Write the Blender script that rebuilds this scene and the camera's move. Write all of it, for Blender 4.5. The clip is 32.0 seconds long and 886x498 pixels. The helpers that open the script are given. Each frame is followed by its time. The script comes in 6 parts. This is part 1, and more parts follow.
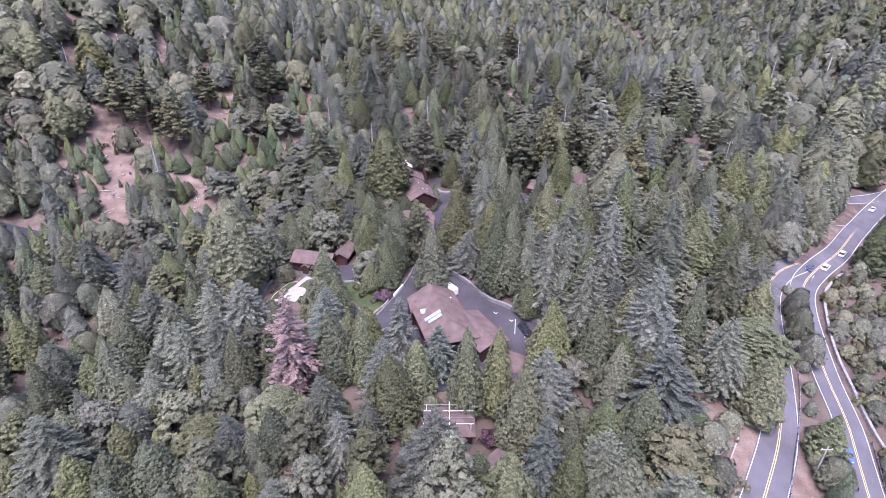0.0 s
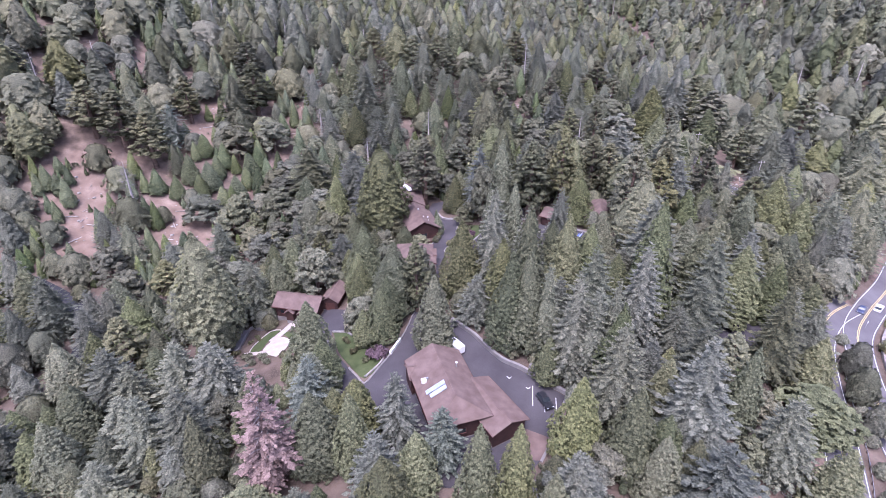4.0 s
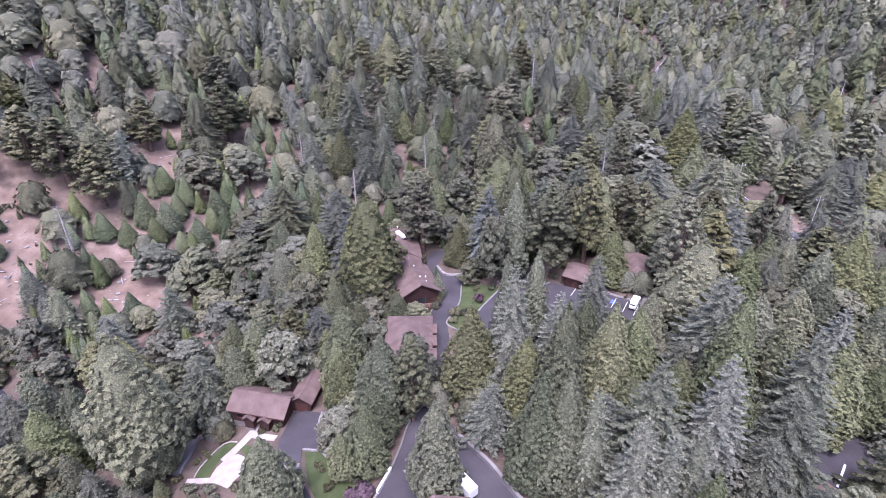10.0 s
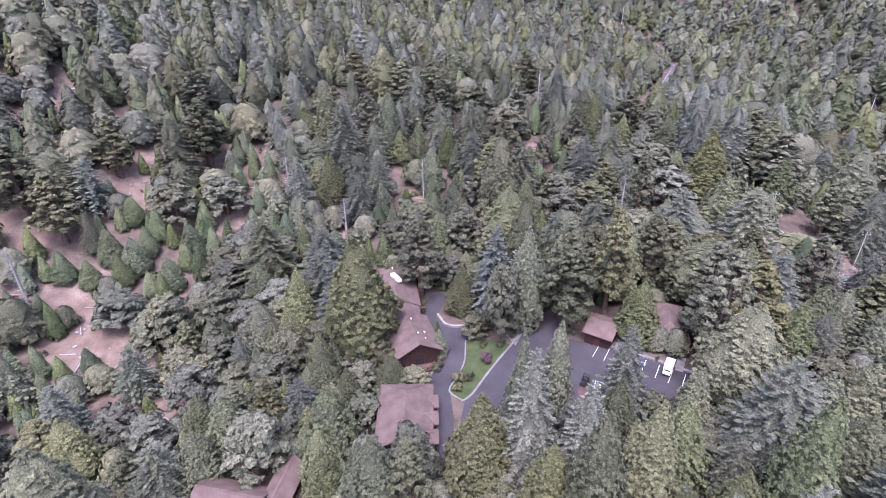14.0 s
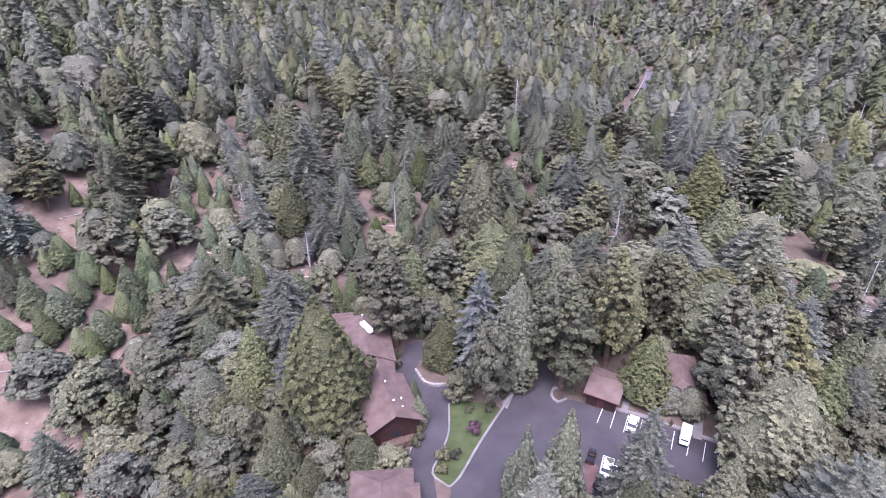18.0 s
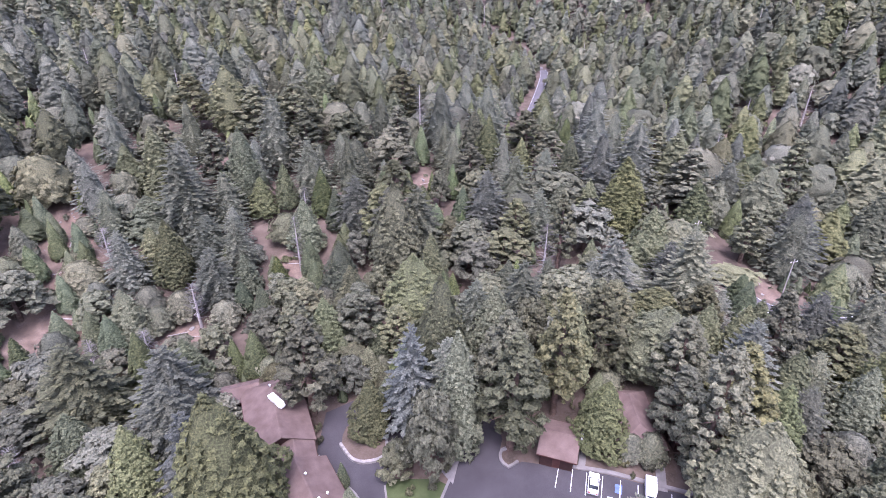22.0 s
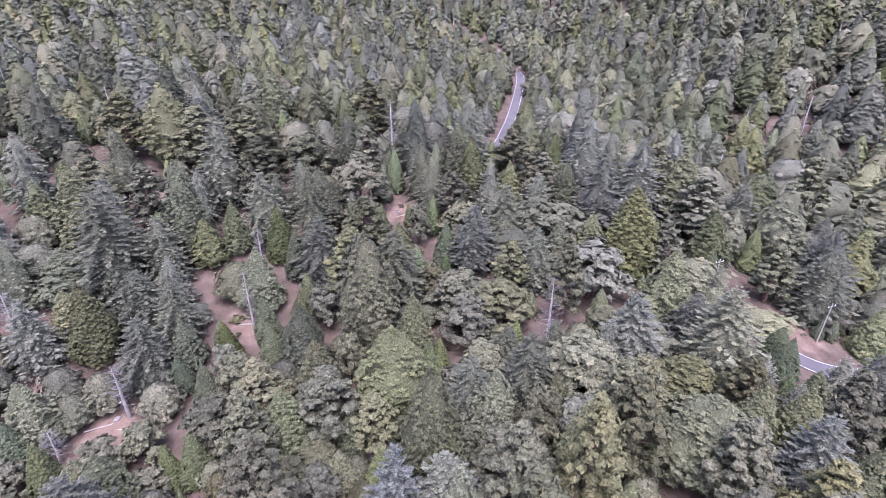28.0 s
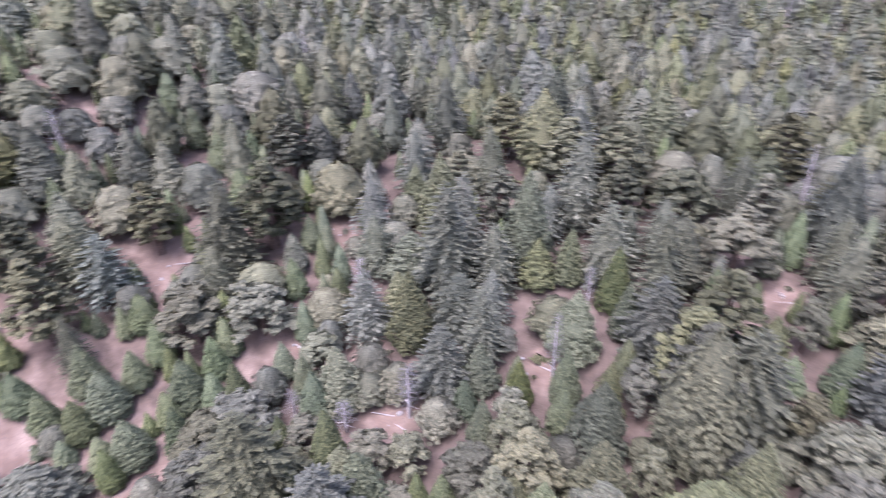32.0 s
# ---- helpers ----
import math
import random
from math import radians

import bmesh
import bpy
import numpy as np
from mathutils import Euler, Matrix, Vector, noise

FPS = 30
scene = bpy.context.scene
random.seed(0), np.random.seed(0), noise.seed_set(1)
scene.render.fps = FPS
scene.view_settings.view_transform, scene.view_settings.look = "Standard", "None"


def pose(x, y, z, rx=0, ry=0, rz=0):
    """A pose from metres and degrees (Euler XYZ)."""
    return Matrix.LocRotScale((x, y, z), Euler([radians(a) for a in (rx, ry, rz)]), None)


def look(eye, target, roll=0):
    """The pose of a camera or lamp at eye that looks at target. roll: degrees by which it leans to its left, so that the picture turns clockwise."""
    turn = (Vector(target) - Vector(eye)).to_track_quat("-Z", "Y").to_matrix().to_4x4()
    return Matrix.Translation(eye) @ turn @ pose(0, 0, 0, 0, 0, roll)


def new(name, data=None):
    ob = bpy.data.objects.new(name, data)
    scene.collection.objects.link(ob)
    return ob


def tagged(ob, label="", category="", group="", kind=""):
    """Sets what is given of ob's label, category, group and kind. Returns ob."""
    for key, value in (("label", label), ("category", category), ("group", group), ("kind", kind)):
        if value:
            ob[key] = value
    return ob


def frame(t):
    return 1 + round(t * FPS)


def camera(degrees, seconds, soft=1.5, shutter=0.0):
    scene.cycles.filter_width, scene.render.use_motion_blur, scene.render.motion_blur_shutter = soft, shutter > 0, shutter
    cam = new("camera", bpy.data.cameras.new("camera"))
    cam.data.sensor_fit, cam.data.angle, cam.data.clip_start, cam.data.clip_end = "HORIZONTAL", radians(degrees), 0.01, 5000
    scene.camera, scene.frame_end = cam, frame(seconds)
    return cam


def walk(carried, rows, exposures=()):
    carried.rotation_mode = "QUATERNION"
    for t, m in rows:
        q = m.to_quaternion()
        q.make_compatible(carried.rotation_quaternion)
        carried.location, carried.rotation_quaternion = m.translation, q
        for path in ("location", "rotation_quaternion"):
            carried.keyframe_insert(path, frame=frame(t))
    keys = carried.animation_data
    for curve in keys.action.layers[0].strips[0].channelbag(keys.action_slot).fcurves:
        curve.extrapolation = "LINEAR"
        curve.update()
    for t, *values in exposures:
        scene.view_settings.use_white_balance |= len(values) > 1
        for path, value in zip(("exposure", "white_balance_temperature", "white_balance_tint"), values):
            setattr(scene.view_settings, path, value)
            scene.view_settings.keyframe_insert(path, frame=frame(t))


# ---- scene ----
cam = camera(79.1, 32.0, soft=0.75, shutter=0.4)
METRES, EYE, TILT, LEAN, TURN = 170.0, 79.0, -28.5, 0.0, 0.0
ROWS = [
    (0.0, 0.0, 0.0, 0.0, 0.0, 0.0, -0.0),
    (0.5, -0.0003, 0.0137, 0.0082, 0.01, -0.02, 0.02),
    (1.0, -0.0008, 0.0276, 0.0165, 0.01, -0.03, 0.04),
    (1.5, -0.0012, 0.042, 0.0251, 0.08, -0.06, 0.03),
    (2.0, -0.0017, 0.0565, 0.0338, 0.07, -0.07, 0.03),
    (2.5, -0.0021, 0.0711, 0.0427, 0.05, -0.1, 0.06),
    (3.0, -0.0026, 0.0862, 0.0512, 0.05, -0.12, 0.08),
    (3.5, -0.0036, 0.1015, 0.0596, 0.05, -0.13, 0.09),
    (5.5, -0.0074, 0.1638, 0.0937, -0.04, -0.13, 0.16),
    (6.0, -0.0079, 0.1798, 0.1017, -0.07, -0.16, 0.19),
    (6.5, -0.0087, 0.1956, 0.1101, -0.1, -0.19, 0.24),
    (7.0, -0.0089, 0.2112, 0.1188, -0.13, -0.21, 0.28),
    (7.5, -0.0097, 0.2267, 0.1274, -0.18, -0.19, 0.32),
    (8.0, -0.0099, 0.2419, 0.1363, -0.23, -0.2, 0.35),
    (8.5, -0.0104, 0.257, 0.1454, -0.26, -0.2, 0.39),
    (9.0, -0.0106, 0.272, 0.1543, -0.29, -0.2, 0.43),
    (9.5, -0.0111, 0.2866, 0.1633, -0.34, -0.2, 0.44),
    (10.0, -0.0118, 0.3013, 0.1717, -0.36, -0.2, 0.5),
    (10.5, -0.0124, 0.3159, 0.1801, -0.4, -0.19, 0.55),
    (11.0, -0.0132, 0.3299, 0.1885, -0.44, -0.17, 0.59),
    (11.5, -0.0133, 0.3439, 0.1968, -0.46, -0.14, 0.65),
    (12.0, -0.0138, 0.3574, 0.205, -0.51, -0.09, 0.66),
    (12.5, -0.0142, 0.3709, 0.2132, -0.52, -0.04, 0.68),
    (13.0, -0.0144, 0.3843, 0.2213, -0.52, 0.0, 0.7),
    (13.5, -0.0148, 0.3976, 0.2294, -0.55, 0.03, 0.73),
    (14.0, -0.0152, 0.4108, 0.2375, -0.59, 0.03, 0.77),
    (14.5, -0.0156, 0.4238, 0.2456, -0.61, 0.03, 0.78),
    (16.5, -0.0159, 0.4779, 0.2735, -0.71, 0.17, 0.84),
    (17.0, -0.0151, 0.491, 0.28, -0.81, 0.21, 0.95),
    (17.5, -0.0163, 0.5025, 0.2874, -2.06, 0.16, 1.56),
    (18.0, -0.0168, 0.5132, 0.2955, -3.47, 0.06, 2.23),
    (18.5, -0.017, 0.5248, 0.3031, -5.23, -0.07, 3.12),
    (19.0, -0.0178, 0.5364, 0.3104, -6.87, -0.19, 3.91),
    (19.5, -0.0181, 0.5476, 0.3183, -8.33, -0.36, 4.62),
    (20.0, -0.0179, 0.5587, 0.3256, -10.48, -0.59, 5.68),
    (20.5, -0.0182, 0.5699, 0.333, -12.43, -0.86, 6.63),
    (21.0, -0.0182, 0.5823, 0.3401, -13.08, -1.0, 6.97),
    (21.5, -0.0175, 0.5949, 0.347, -13.22, -1.06, 7.04),
    (22.0, -0.0164, 0.6069, 0.3534, -13.47, -1.1, 7.19),
    (22.5, -0.0149, 0.619, 0.3598, -13.52, -1.13, 7.25),
    (23.0, -0.0129, 0.6297, 0.3662, -14.61, -1.31, 7.79),
    (23.5, -0.0114, 0.6401, 0.3723, -15.91, -1.54, 8.4),
    (24.0, -0.0098, 0.6508, 0.3787, -16.86, -1.73, 8.85),
    (24.5, -0.008, 0.6621, 0.3847, -17.07, -1.8, 8.96),
    (25.0, -0.0052, 0.6732, 0.3907, -16.96, -1.82, 8.94),
    (25.5, -0.0023, 0.6842, 0.3967, -16.88, -1.81, 8.92),
    (27.5, 0.009, 0.7295, 0.4199, -16.55, -1.78, 8.79),
    (28.0, 0.0128, 0.7414, 0.4269, -16.51, -1.83, 8.81),
    (28.5, 0.0165, 0.7534, 0.4333, -16.46, -1.86, 8.78),
    (29.0, 0.0199, 0.7654, 0.4396, -16.38, -1.89, 8.75),
    (29.5, 0.0238, 0.7773, 0.4464, -16.36, -1.93, 8.75),
    (30.0, 0.0274, 0.7891, 0.4535, -16.34, -1.98, 8.75),
    (30.5, 0.028, 0.8039, 0.4608, -15.1, -1.78, 8.14),
    (31.0, 0.03, 0.823, 0.4665, -7.05, -0.66, 4.38),
    (31.5, 0.0315, 0.8447, 0.4712, 4.41, 0.08, -1.18),
    (32.0, 0.0215, 0.8669, 0.4744, 19.22, -0.66, -8.64),
]
EXPOSURES = [(0.0, 1.33, 5330, 32), (9.0, 1.36, 5320, 33), (20.0, 1.42, 5360, 33), (28.0, 1.42, 5390, 34), (30.5, 1.45, 5390, 34), (32.0, 1.58, 5390, 33)]
walk(cam, [(t, pose(0, 0, EYE, TILT, LEAN, TURN) @ pose(METRES * x, METRES * y, METRES * z, 90 + pitch, roll, yaw)) for t, x, y, z, yaw, pitch, roll in ROWS], EXPOSURES)

# ---- sky and sun: a bright overcast evening ----
SUN_UP, SUN_TURN = 67.0, 195.0
world = bpy.data.worlds.new("overcast_sky")
world.use_nodes = True
scene.world = world
sky = world.node_tree.nodes.new("ShaderNodeTexSky")
sky.sky_type, sky.sun_disc = "NISHITA", False
sky.sun_elevation, sky.sun_rotation = radians(SUN_UP), radians(SUN_TURN)
sky.air_density, sky.dust_density, sky.ozone_density = 1.2, 6.0, 1.0
back = world.node_tree.nodes["Background"]
back.inputs["Strength"].default_value = 0.145
world.node_tree.links.new(sky.outputs[0], back.inputs["Color"])
sun = new("sun", bpy.data.lights.new("sun", "SUN"))
sun.data.energy, sun.data.angle, sun.data.color = 1.5, radians(38), (1.0, 0.97, 0.91)
sun_way = Vector((math.sin(radians(SUN_TURN)) * math.cos(radians(SUN_UP)), math.cos(radians(SUN_TURN)) * math.cos(radians(SUN_UP)), math.sin(radians(SUN_UP))))
sun.matrix_world = look((0, 0, 300), Vector((0, 0, 300)) - sun_way)

# ---- materials ----
def material(name, rough=0.8, metal=0.0, spec=0.3):
    m = bpy.data.materials.new(name)
    m.use_nodes = True
    b = m.node_tree.nodes["Principled BSDF"]
    b.inputs["Roughness"].default_value, b.inputs["Metallic"].default_value = rough, metal
    b.inputs["Specular IOR Level"].default_value = spec
    return m, m.node_tree.nodes, m.node_tree.links, b


def node(nodes, kind, **values):
    n = nodes.new(kind)
    for k, v in values.items():
        n.inputs[k.replace("_", " ")].default_value = v
    return n


def noise_of(nodes, links, scale, detail=4.0, space="Position"):
    g = nodes.new("ShaderNodeNewGeometry") if space == "Position" else nodes.new("ShaderNodeTexCoord")
    n = node(nodes, "ShaderNodeTexNoise", Scale=scale, Detail=detail)
    links.new(g.outputs[space], n.inputs["Vector"])
    return n.outputs["Fac"]


def ramp(nodes, links, fac, stops):
    r = nodes.new("ShaderNodeValToRGB")
    for i, (at, c) in enumerate(stops):
        e = r.color_ramp.elements[i] if i < 2 else r.color_ramp.elements.new(at)
        e.position, e.color = at, (*c, 1)
    links.new(fac, r.inputs["Fac"])
    return r.outputs["Color"]


def blend(nodes, links, fac, a, b, how="MIX"):
    m = nodes.new("ShaderNodeMix")
    m.data_type, m.blend_type = "RGBA", how
    for slot, v in ((0, fac), (6, a), (7, b)):
        if isinstance(v, (int, float)):
            m.inputs[slot].default_value = v
        elif isinstance(v, tuple):
            m.inputs[slot].default_value = (*v, 1)
        else:
            links.new(v, m.inputs[slot])
    return m.outputs[2]


def span(nodes, links, fac, a0, a1, b0, b1):
    r = nodes.new("ShaderNodeMapRange")
    links.new(fac, r.inputs[0])
    for i, v in enumerate((a0, a1, b0, b1)):
        r.inputs[1 + i].default_value = v
    return r.outputs[0]


def relief(nodes, links, b, fac, strength, distance):
    n = node(nodes, "ShaderNodeBump", Strength=strength, Distance=distance)
    links.new(fac, n.inputs["Height"])
    links.new(n.outputs[0], b.inputs["Normal"])


def surface(name, low, high, scale, rough=0.85, metal=0.0, spec=0.25, fine=12.0, bump=0.3, depth=0.02, patchy=0.25, space="Position"):
    """A worn plain surface: colour between low and high over large patches, with fine grain and relief."""
    m, n, l, b = material(name, rough, metal, spec)
    big, small = noise_of(n, l, scale, 5, space), noise_of(n, l, scale * fine, 3, space)
    c = ramp(n, l, big, [(0.3, low), (0.7, high)])
    c = blend(n, l, span(n, l, small, 0.3, 0.7, 0.0, patchy), c, tuple(v * 0.6 for v in low))
    l.new(c, b.inputs["Base Color"])
    relief(n, l, b, small, bump, depth)
    return m


def foliage(name, dark, light, warm, cool, rough=0.7):
    """Leaves: each spray its own tone, a fine grain, each tree its own cast between a warm and a cool colour."""
    m, n, l, b = material(name, rough, 0.0, 0.25)
    o, own, tone = n.new("ShaderNodeObjectInfo"), n.new("ShaderNodeAttribute"), n.new("ShaderNodeAttribute")
    own.attribute_name, tone.attribute_name = "cast", "tone"

    def sum_of(how, a, c):
        q = n.new("ShaderNodeMath")
        q.operation = how
        for slot, v in enumerate((a, c)):
            if isinstance(v, float):
                q.inputs[slot].default_value = v
            else:
                l.new(v, q.inputs[slot])
        return q.outputs[0]

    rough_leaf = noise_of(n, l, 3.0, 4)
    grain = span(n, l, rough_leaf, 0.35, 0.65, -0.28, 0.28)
    # tone also carries the painted shade of crown insides
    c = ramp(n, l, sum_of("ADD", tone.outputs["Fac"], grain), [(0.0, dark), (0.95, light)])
    each = sum_of("FRACT", sum_of("ADD", o.outputs["Random"], own.outputs["Fac"]), 0.0)
    second = sum_of("FRACT", sum_of("MULTIPLY", each, 7.31), 0.0)
    third = sum_of("FRACT", sum_of("MULTIPLY", each, 23.7), 0.0)
    c = blend(n, l, span(n, l, each, 0.55, 1.0, 0.0, 0.75), c, blend(n, l, 1.0, c, warm, "MULTIPLY"))
    c = blend(n, l, span(n, l, each, 0.4, 0.0, 0.0, 0.75), c, blend(n, l, 1.0, c, cool, "MULTIPLY"))
    hue = n.new("ShaderNodeHueSaturation")
    l.new(span(n, l, second, 0, 1, 0.66, 1.34), hue.inputs["Value"])
    l.new(span(n, l, third, 0, 1, 0.75, 1.2), hue.inputs["Saturation"])
    l.new(c, hue.inputs["Color"])
    l.new(hue.outputs[0], b.inputs["Base Color"])
    relief(n, l, b, rough_leaf, 0.9, 0.35)
    # thin leaves let light through
    thin = n.new("ShaderNodeBsdfTranslucent")
    l.new(hue.outputs[0], thin.inputs["Color"])
    both = n.new("ShaderNodeMixShader")
    both.inputs[0].default_value = 0.15
    l.new(b.outputs[0], both.inputs[1])
    l.new(thin.outputs[0], both.inputs[2])
    l.new(both.outputs[0], n["Material Output"].inputs["Surface"])
    return m


WARM, COOL = (1.08, 1.01, 0.92), (0.95, 0.99, 0.99)
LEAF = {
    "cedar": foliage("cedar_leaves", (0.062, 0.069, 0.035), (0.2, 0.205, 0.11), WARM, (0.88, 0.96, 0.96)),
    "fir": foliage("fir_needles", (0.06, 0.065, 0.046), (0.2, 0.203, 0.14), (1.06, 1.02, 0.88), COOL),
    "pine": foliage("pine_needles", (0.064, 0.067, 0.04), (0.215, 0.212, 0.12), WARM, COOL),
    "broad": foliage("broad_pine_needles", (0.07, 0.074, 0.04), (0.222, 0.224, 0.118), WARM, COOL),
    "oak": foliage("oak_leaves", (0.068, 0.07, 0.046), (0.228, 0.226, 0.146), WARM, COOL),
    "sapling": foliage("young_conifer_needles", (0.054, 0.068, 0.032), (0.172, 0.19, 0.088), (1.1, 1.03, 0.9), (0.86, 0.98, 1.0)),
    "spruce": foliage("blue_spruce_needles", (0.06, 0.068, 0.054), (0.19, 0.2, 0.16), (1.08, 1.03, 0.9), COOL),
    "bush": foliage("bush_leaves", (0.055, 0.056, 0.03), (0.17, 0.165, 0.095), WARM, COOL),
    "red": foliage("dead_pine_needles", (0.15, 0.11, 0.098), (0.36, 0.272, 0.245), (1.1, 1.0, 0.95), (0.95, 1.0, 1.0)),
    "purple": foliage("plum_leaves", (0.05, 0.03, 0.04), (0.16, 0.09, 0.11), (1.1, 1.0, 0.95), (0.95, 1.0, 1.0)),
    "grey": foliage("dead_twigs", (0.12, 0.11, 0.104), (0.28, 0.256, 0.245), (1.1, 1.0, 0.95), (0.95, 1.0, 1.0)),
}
BARK = surface("bark", (0.09, 0.06, 0.045), (0.2, 0.14, 0.11), 1.5, 0.9, bump=0.7, depth=0.05)
GREY_WOOD = surface("weathered_wood", (0.28, 0.25, 0.235), (0.48, 0.44, 0.415), 1.2, 0.85, bump=0.4)
ASPHALT = surface("asphalt", (0.1, 0.092, 0.098), (0.152, 0.14, 0.148), 0.16, 0.85, fine=60, bump=0.15, depth=0.01, patchy=0.3)
DRIVE = surface("drive_asphalt", (0.048, 0.043, 0.047), (0.084, 0.076, 0.081), 0.14, 0.85, fine=60, bump=0.15, depth=0.01, patchy=0.35)
NEW_ASPHALT = surface("fresh_asphalt", (0.028, 0.028, 0.034), (0.045, 0.045, 0.053), 0.16, 0.8, fine=60, bump=0.15, depth=0.01)
CONCRETE = surface("concrete", (0.17, 0.157, 0.15), (0.27, 0.25, 0.24), 0.5, 0.9, fine=14, bump=0.2)
STONE = surface("stone", (0.2, 0.183, 0.172), (0.38, 0.352, 0.332), 1.3, 0.9, fine=8, bump=0.6, depth=0.04)
PAINT_WHITE = surface("road_paint_white", (0.55, 0.55, 0.56), (0.75, 0.75, 0.75), 1.5, 0.7, fine=20)
SLATE = surface("slate_shingles", (0.09, 0.09, 0.1), (0.16, 0.16, 0.175), 0.8, 0.8, fine=14)
BROWN_PAVING = surface("brown_paving", (0.1, 0.06, 0.055), (0.16, 0.1, 0.09), 0.5, 0.9, fine=20)
PAINT_BLUE = surface("road_paint_blue", (0.1, 0.14, 0.42), (0.16, 0.22, 0.55), 1.5, 0.7, fine=20)
PAINT_YELLOW = surface("road_paint_yellow", (0.5, 0.39, 0.17), (0.62, 0.5, 0.24), 1.5, 0.7, fine=20)
LAWN = surface("lawn", (0.042, 0.058, 0.02), (0.082, 0.1, 0.04), 0.4, 0.9, fine=22, bump=0.5, depth=0.04)
SHINGLE = surface("roof_shingles", (0.112, 0.077, 0.066), (0.176, 0.126, 0.109), 0.5, 0.85, fine=16, bump=0.35, depth=0.03)
WOOD_WALL = surface("dark_red_siding", (0.042, 0.022, 0.019), (0.068, 0.034, 0.029), 0.8, 0.75, fine=14)
TRIM = surface("brown_trim", (0.07, 0.032, 0.026), (0.11, 0.05, 0.042), 1.0, 0.7)
WHITE = surface("white_paint", (0.68, 0.68, 0.68), (0.82, 0.82, 0.81), 1.2, 0.5, fine=9, bump=0.05, patchy=0.08)
METAL = surface("galvanised_steel", (0.42, 0.42, 0.43), (0.55, 0.55, 0.56), 1.5, 0.45, metal=0.8)
TAN = surface("pale_paving", (0.33, 0.285, 0.262), (0.44, 0.395, 0.365), 0.7, 0.9, fine=12)
GLASS = material("window_glass", 0.05, 0.0, 0.6)[0]
GLASS.node_tree.nodes["Principled BSDF"].inputs["Base Color"].default_value = (0.03, 0.035, 0.04, 1)
RUBBER = surface("tyre_rubber", (0.02, 0.02, 0.02), (0.035, 0.035, 0.035), 5, 0.9)


def earth():
    """Forest floor: brown needle duff, pale pink dirt where the wood is open, pebbles and grey litter."""
    m, n, l, b = material("forest_floor", 0.95, 0.0, 0.15)
    big, mid, fine = noise_of(n, l, 0.05, 4), noise_of(n, l, 0.25, 6), noise_of(n, l, 2.6, 4)
    # brown duff, its colours darkened further for the shade under the crowns
    duff = ramp(n, l, mid, [(0.3, (0.07, 0.053, 0.04)), (0.55, (0.125, 0.094, 0.073)), (0.8, (0.2, 0.156, 0.124))])
    dirt = ramp(n, l, mid, [(0.25, (0.115, 0.078, 0.058)), (0.5, (0.19, 0.135, 0.104)), (0.75, (0.28, 0.212, 0.17))])
    open_ground = n.new("ShaderNodeAttribute")
    open_ground.attribute_name = "bare"
    mask = n.new("ShaderNodeMath")
    mask.operation = "MULTIPLY_ADD"
    l.new(mid, mask.inputs[0])
    mask.inputs[1].default_value = 0.9
    l.new(open_ground.outputs["Fac"], mask.inputs[2])
    c = blend(n, l, span(n, l, mask.outputs[0], 0.62, 1.05, 0.0, 1.0), duff, dirt)
    c = blend(n, l, span(n, l, fine, 0.46, 0.68, 0.0, 0.7), c, (0.13, 0.1, 0.085))
    l.new(c, b.inputs["Base Color"])
    relief(n, l, b, fine, 0.6, 0.1)
    return m


EARTH = earth()

# ---- building helpers ----
def part(name, bm, mat, parent=None, label="", smooth=False):
    """Links a bmesh as one mesh object under a thing or a part."""
    me = bpy.data.meshes.new(name)
    bm.to_mesh(me)
    bm.free()
    me.materials.append(mat)
    if smooth:
        for p in me.polygons:
            p.use_smooth = True
    ob = new(name, me)
    ob.parent = parent
    return tagged(ob, label)


def raw(name, verts, faces, mats, parent=None, label="", slots=None):
    """Links plain arrays of corners and triangles as one mesh object."""
    me = bpy.data.meshes.new(name)
    v, f = np.asarray(verts, dtype=np.float32), np.asarray(faces, dtype=np.int32)
    me.vertices.add(len(v))
    me.vertices.foreach_set("co", v.ravel())
    me.loops.add(f.size)
    me.loops.foreach_set("vertex_index", f.ravel())
    me.polygons.add(len(f))
    me.polygons.foreach_set("loop_start", np.arange(0, f.size, f.shape[1], dtype=np.int32))
    for m in mats:
        me.materials.append(m)
    if slots is not None:
        me.polygons.foreach_set("material_index", np.asarray(slots, dtype=np.int32))
    me.update(calc_edges=True)
    if name is None:
        return me
    ob = new(name, me)
    ob.parent = parent
    return tagged(ob, label)


def empty(name, m=None, label="", category="", group="", kind=""):
    ob = new(name)
    if m is not None:
        ob.matrix_world = m
    return tagged(ob, label, category, group, kind)


def box(sx, sy, sz, x=0.0, y=0.0, z=0.0, bevel=0.0, turn=0.0, bm=None):
    """A box of that size whose base centre lies at x, y, z."""
    bm = bm or bmesh.new()
    got = bmesh.ops.create_cube(bm, size=1.0, matrix=Matrix.Translation((x, y, z + sz / 2)) @ Matrix.Rotation(turn, 4, "Z") @ Matrix.Diagonal((sx, sy, sz, 1)))
    if bevel:
        edges = {e for v in got["verts"] for e in v.link_edges}
        bmesh.ops.bevel(bm, geom=list(edges), offset=bevel, segments=1, affect="EDGES")
    return bm


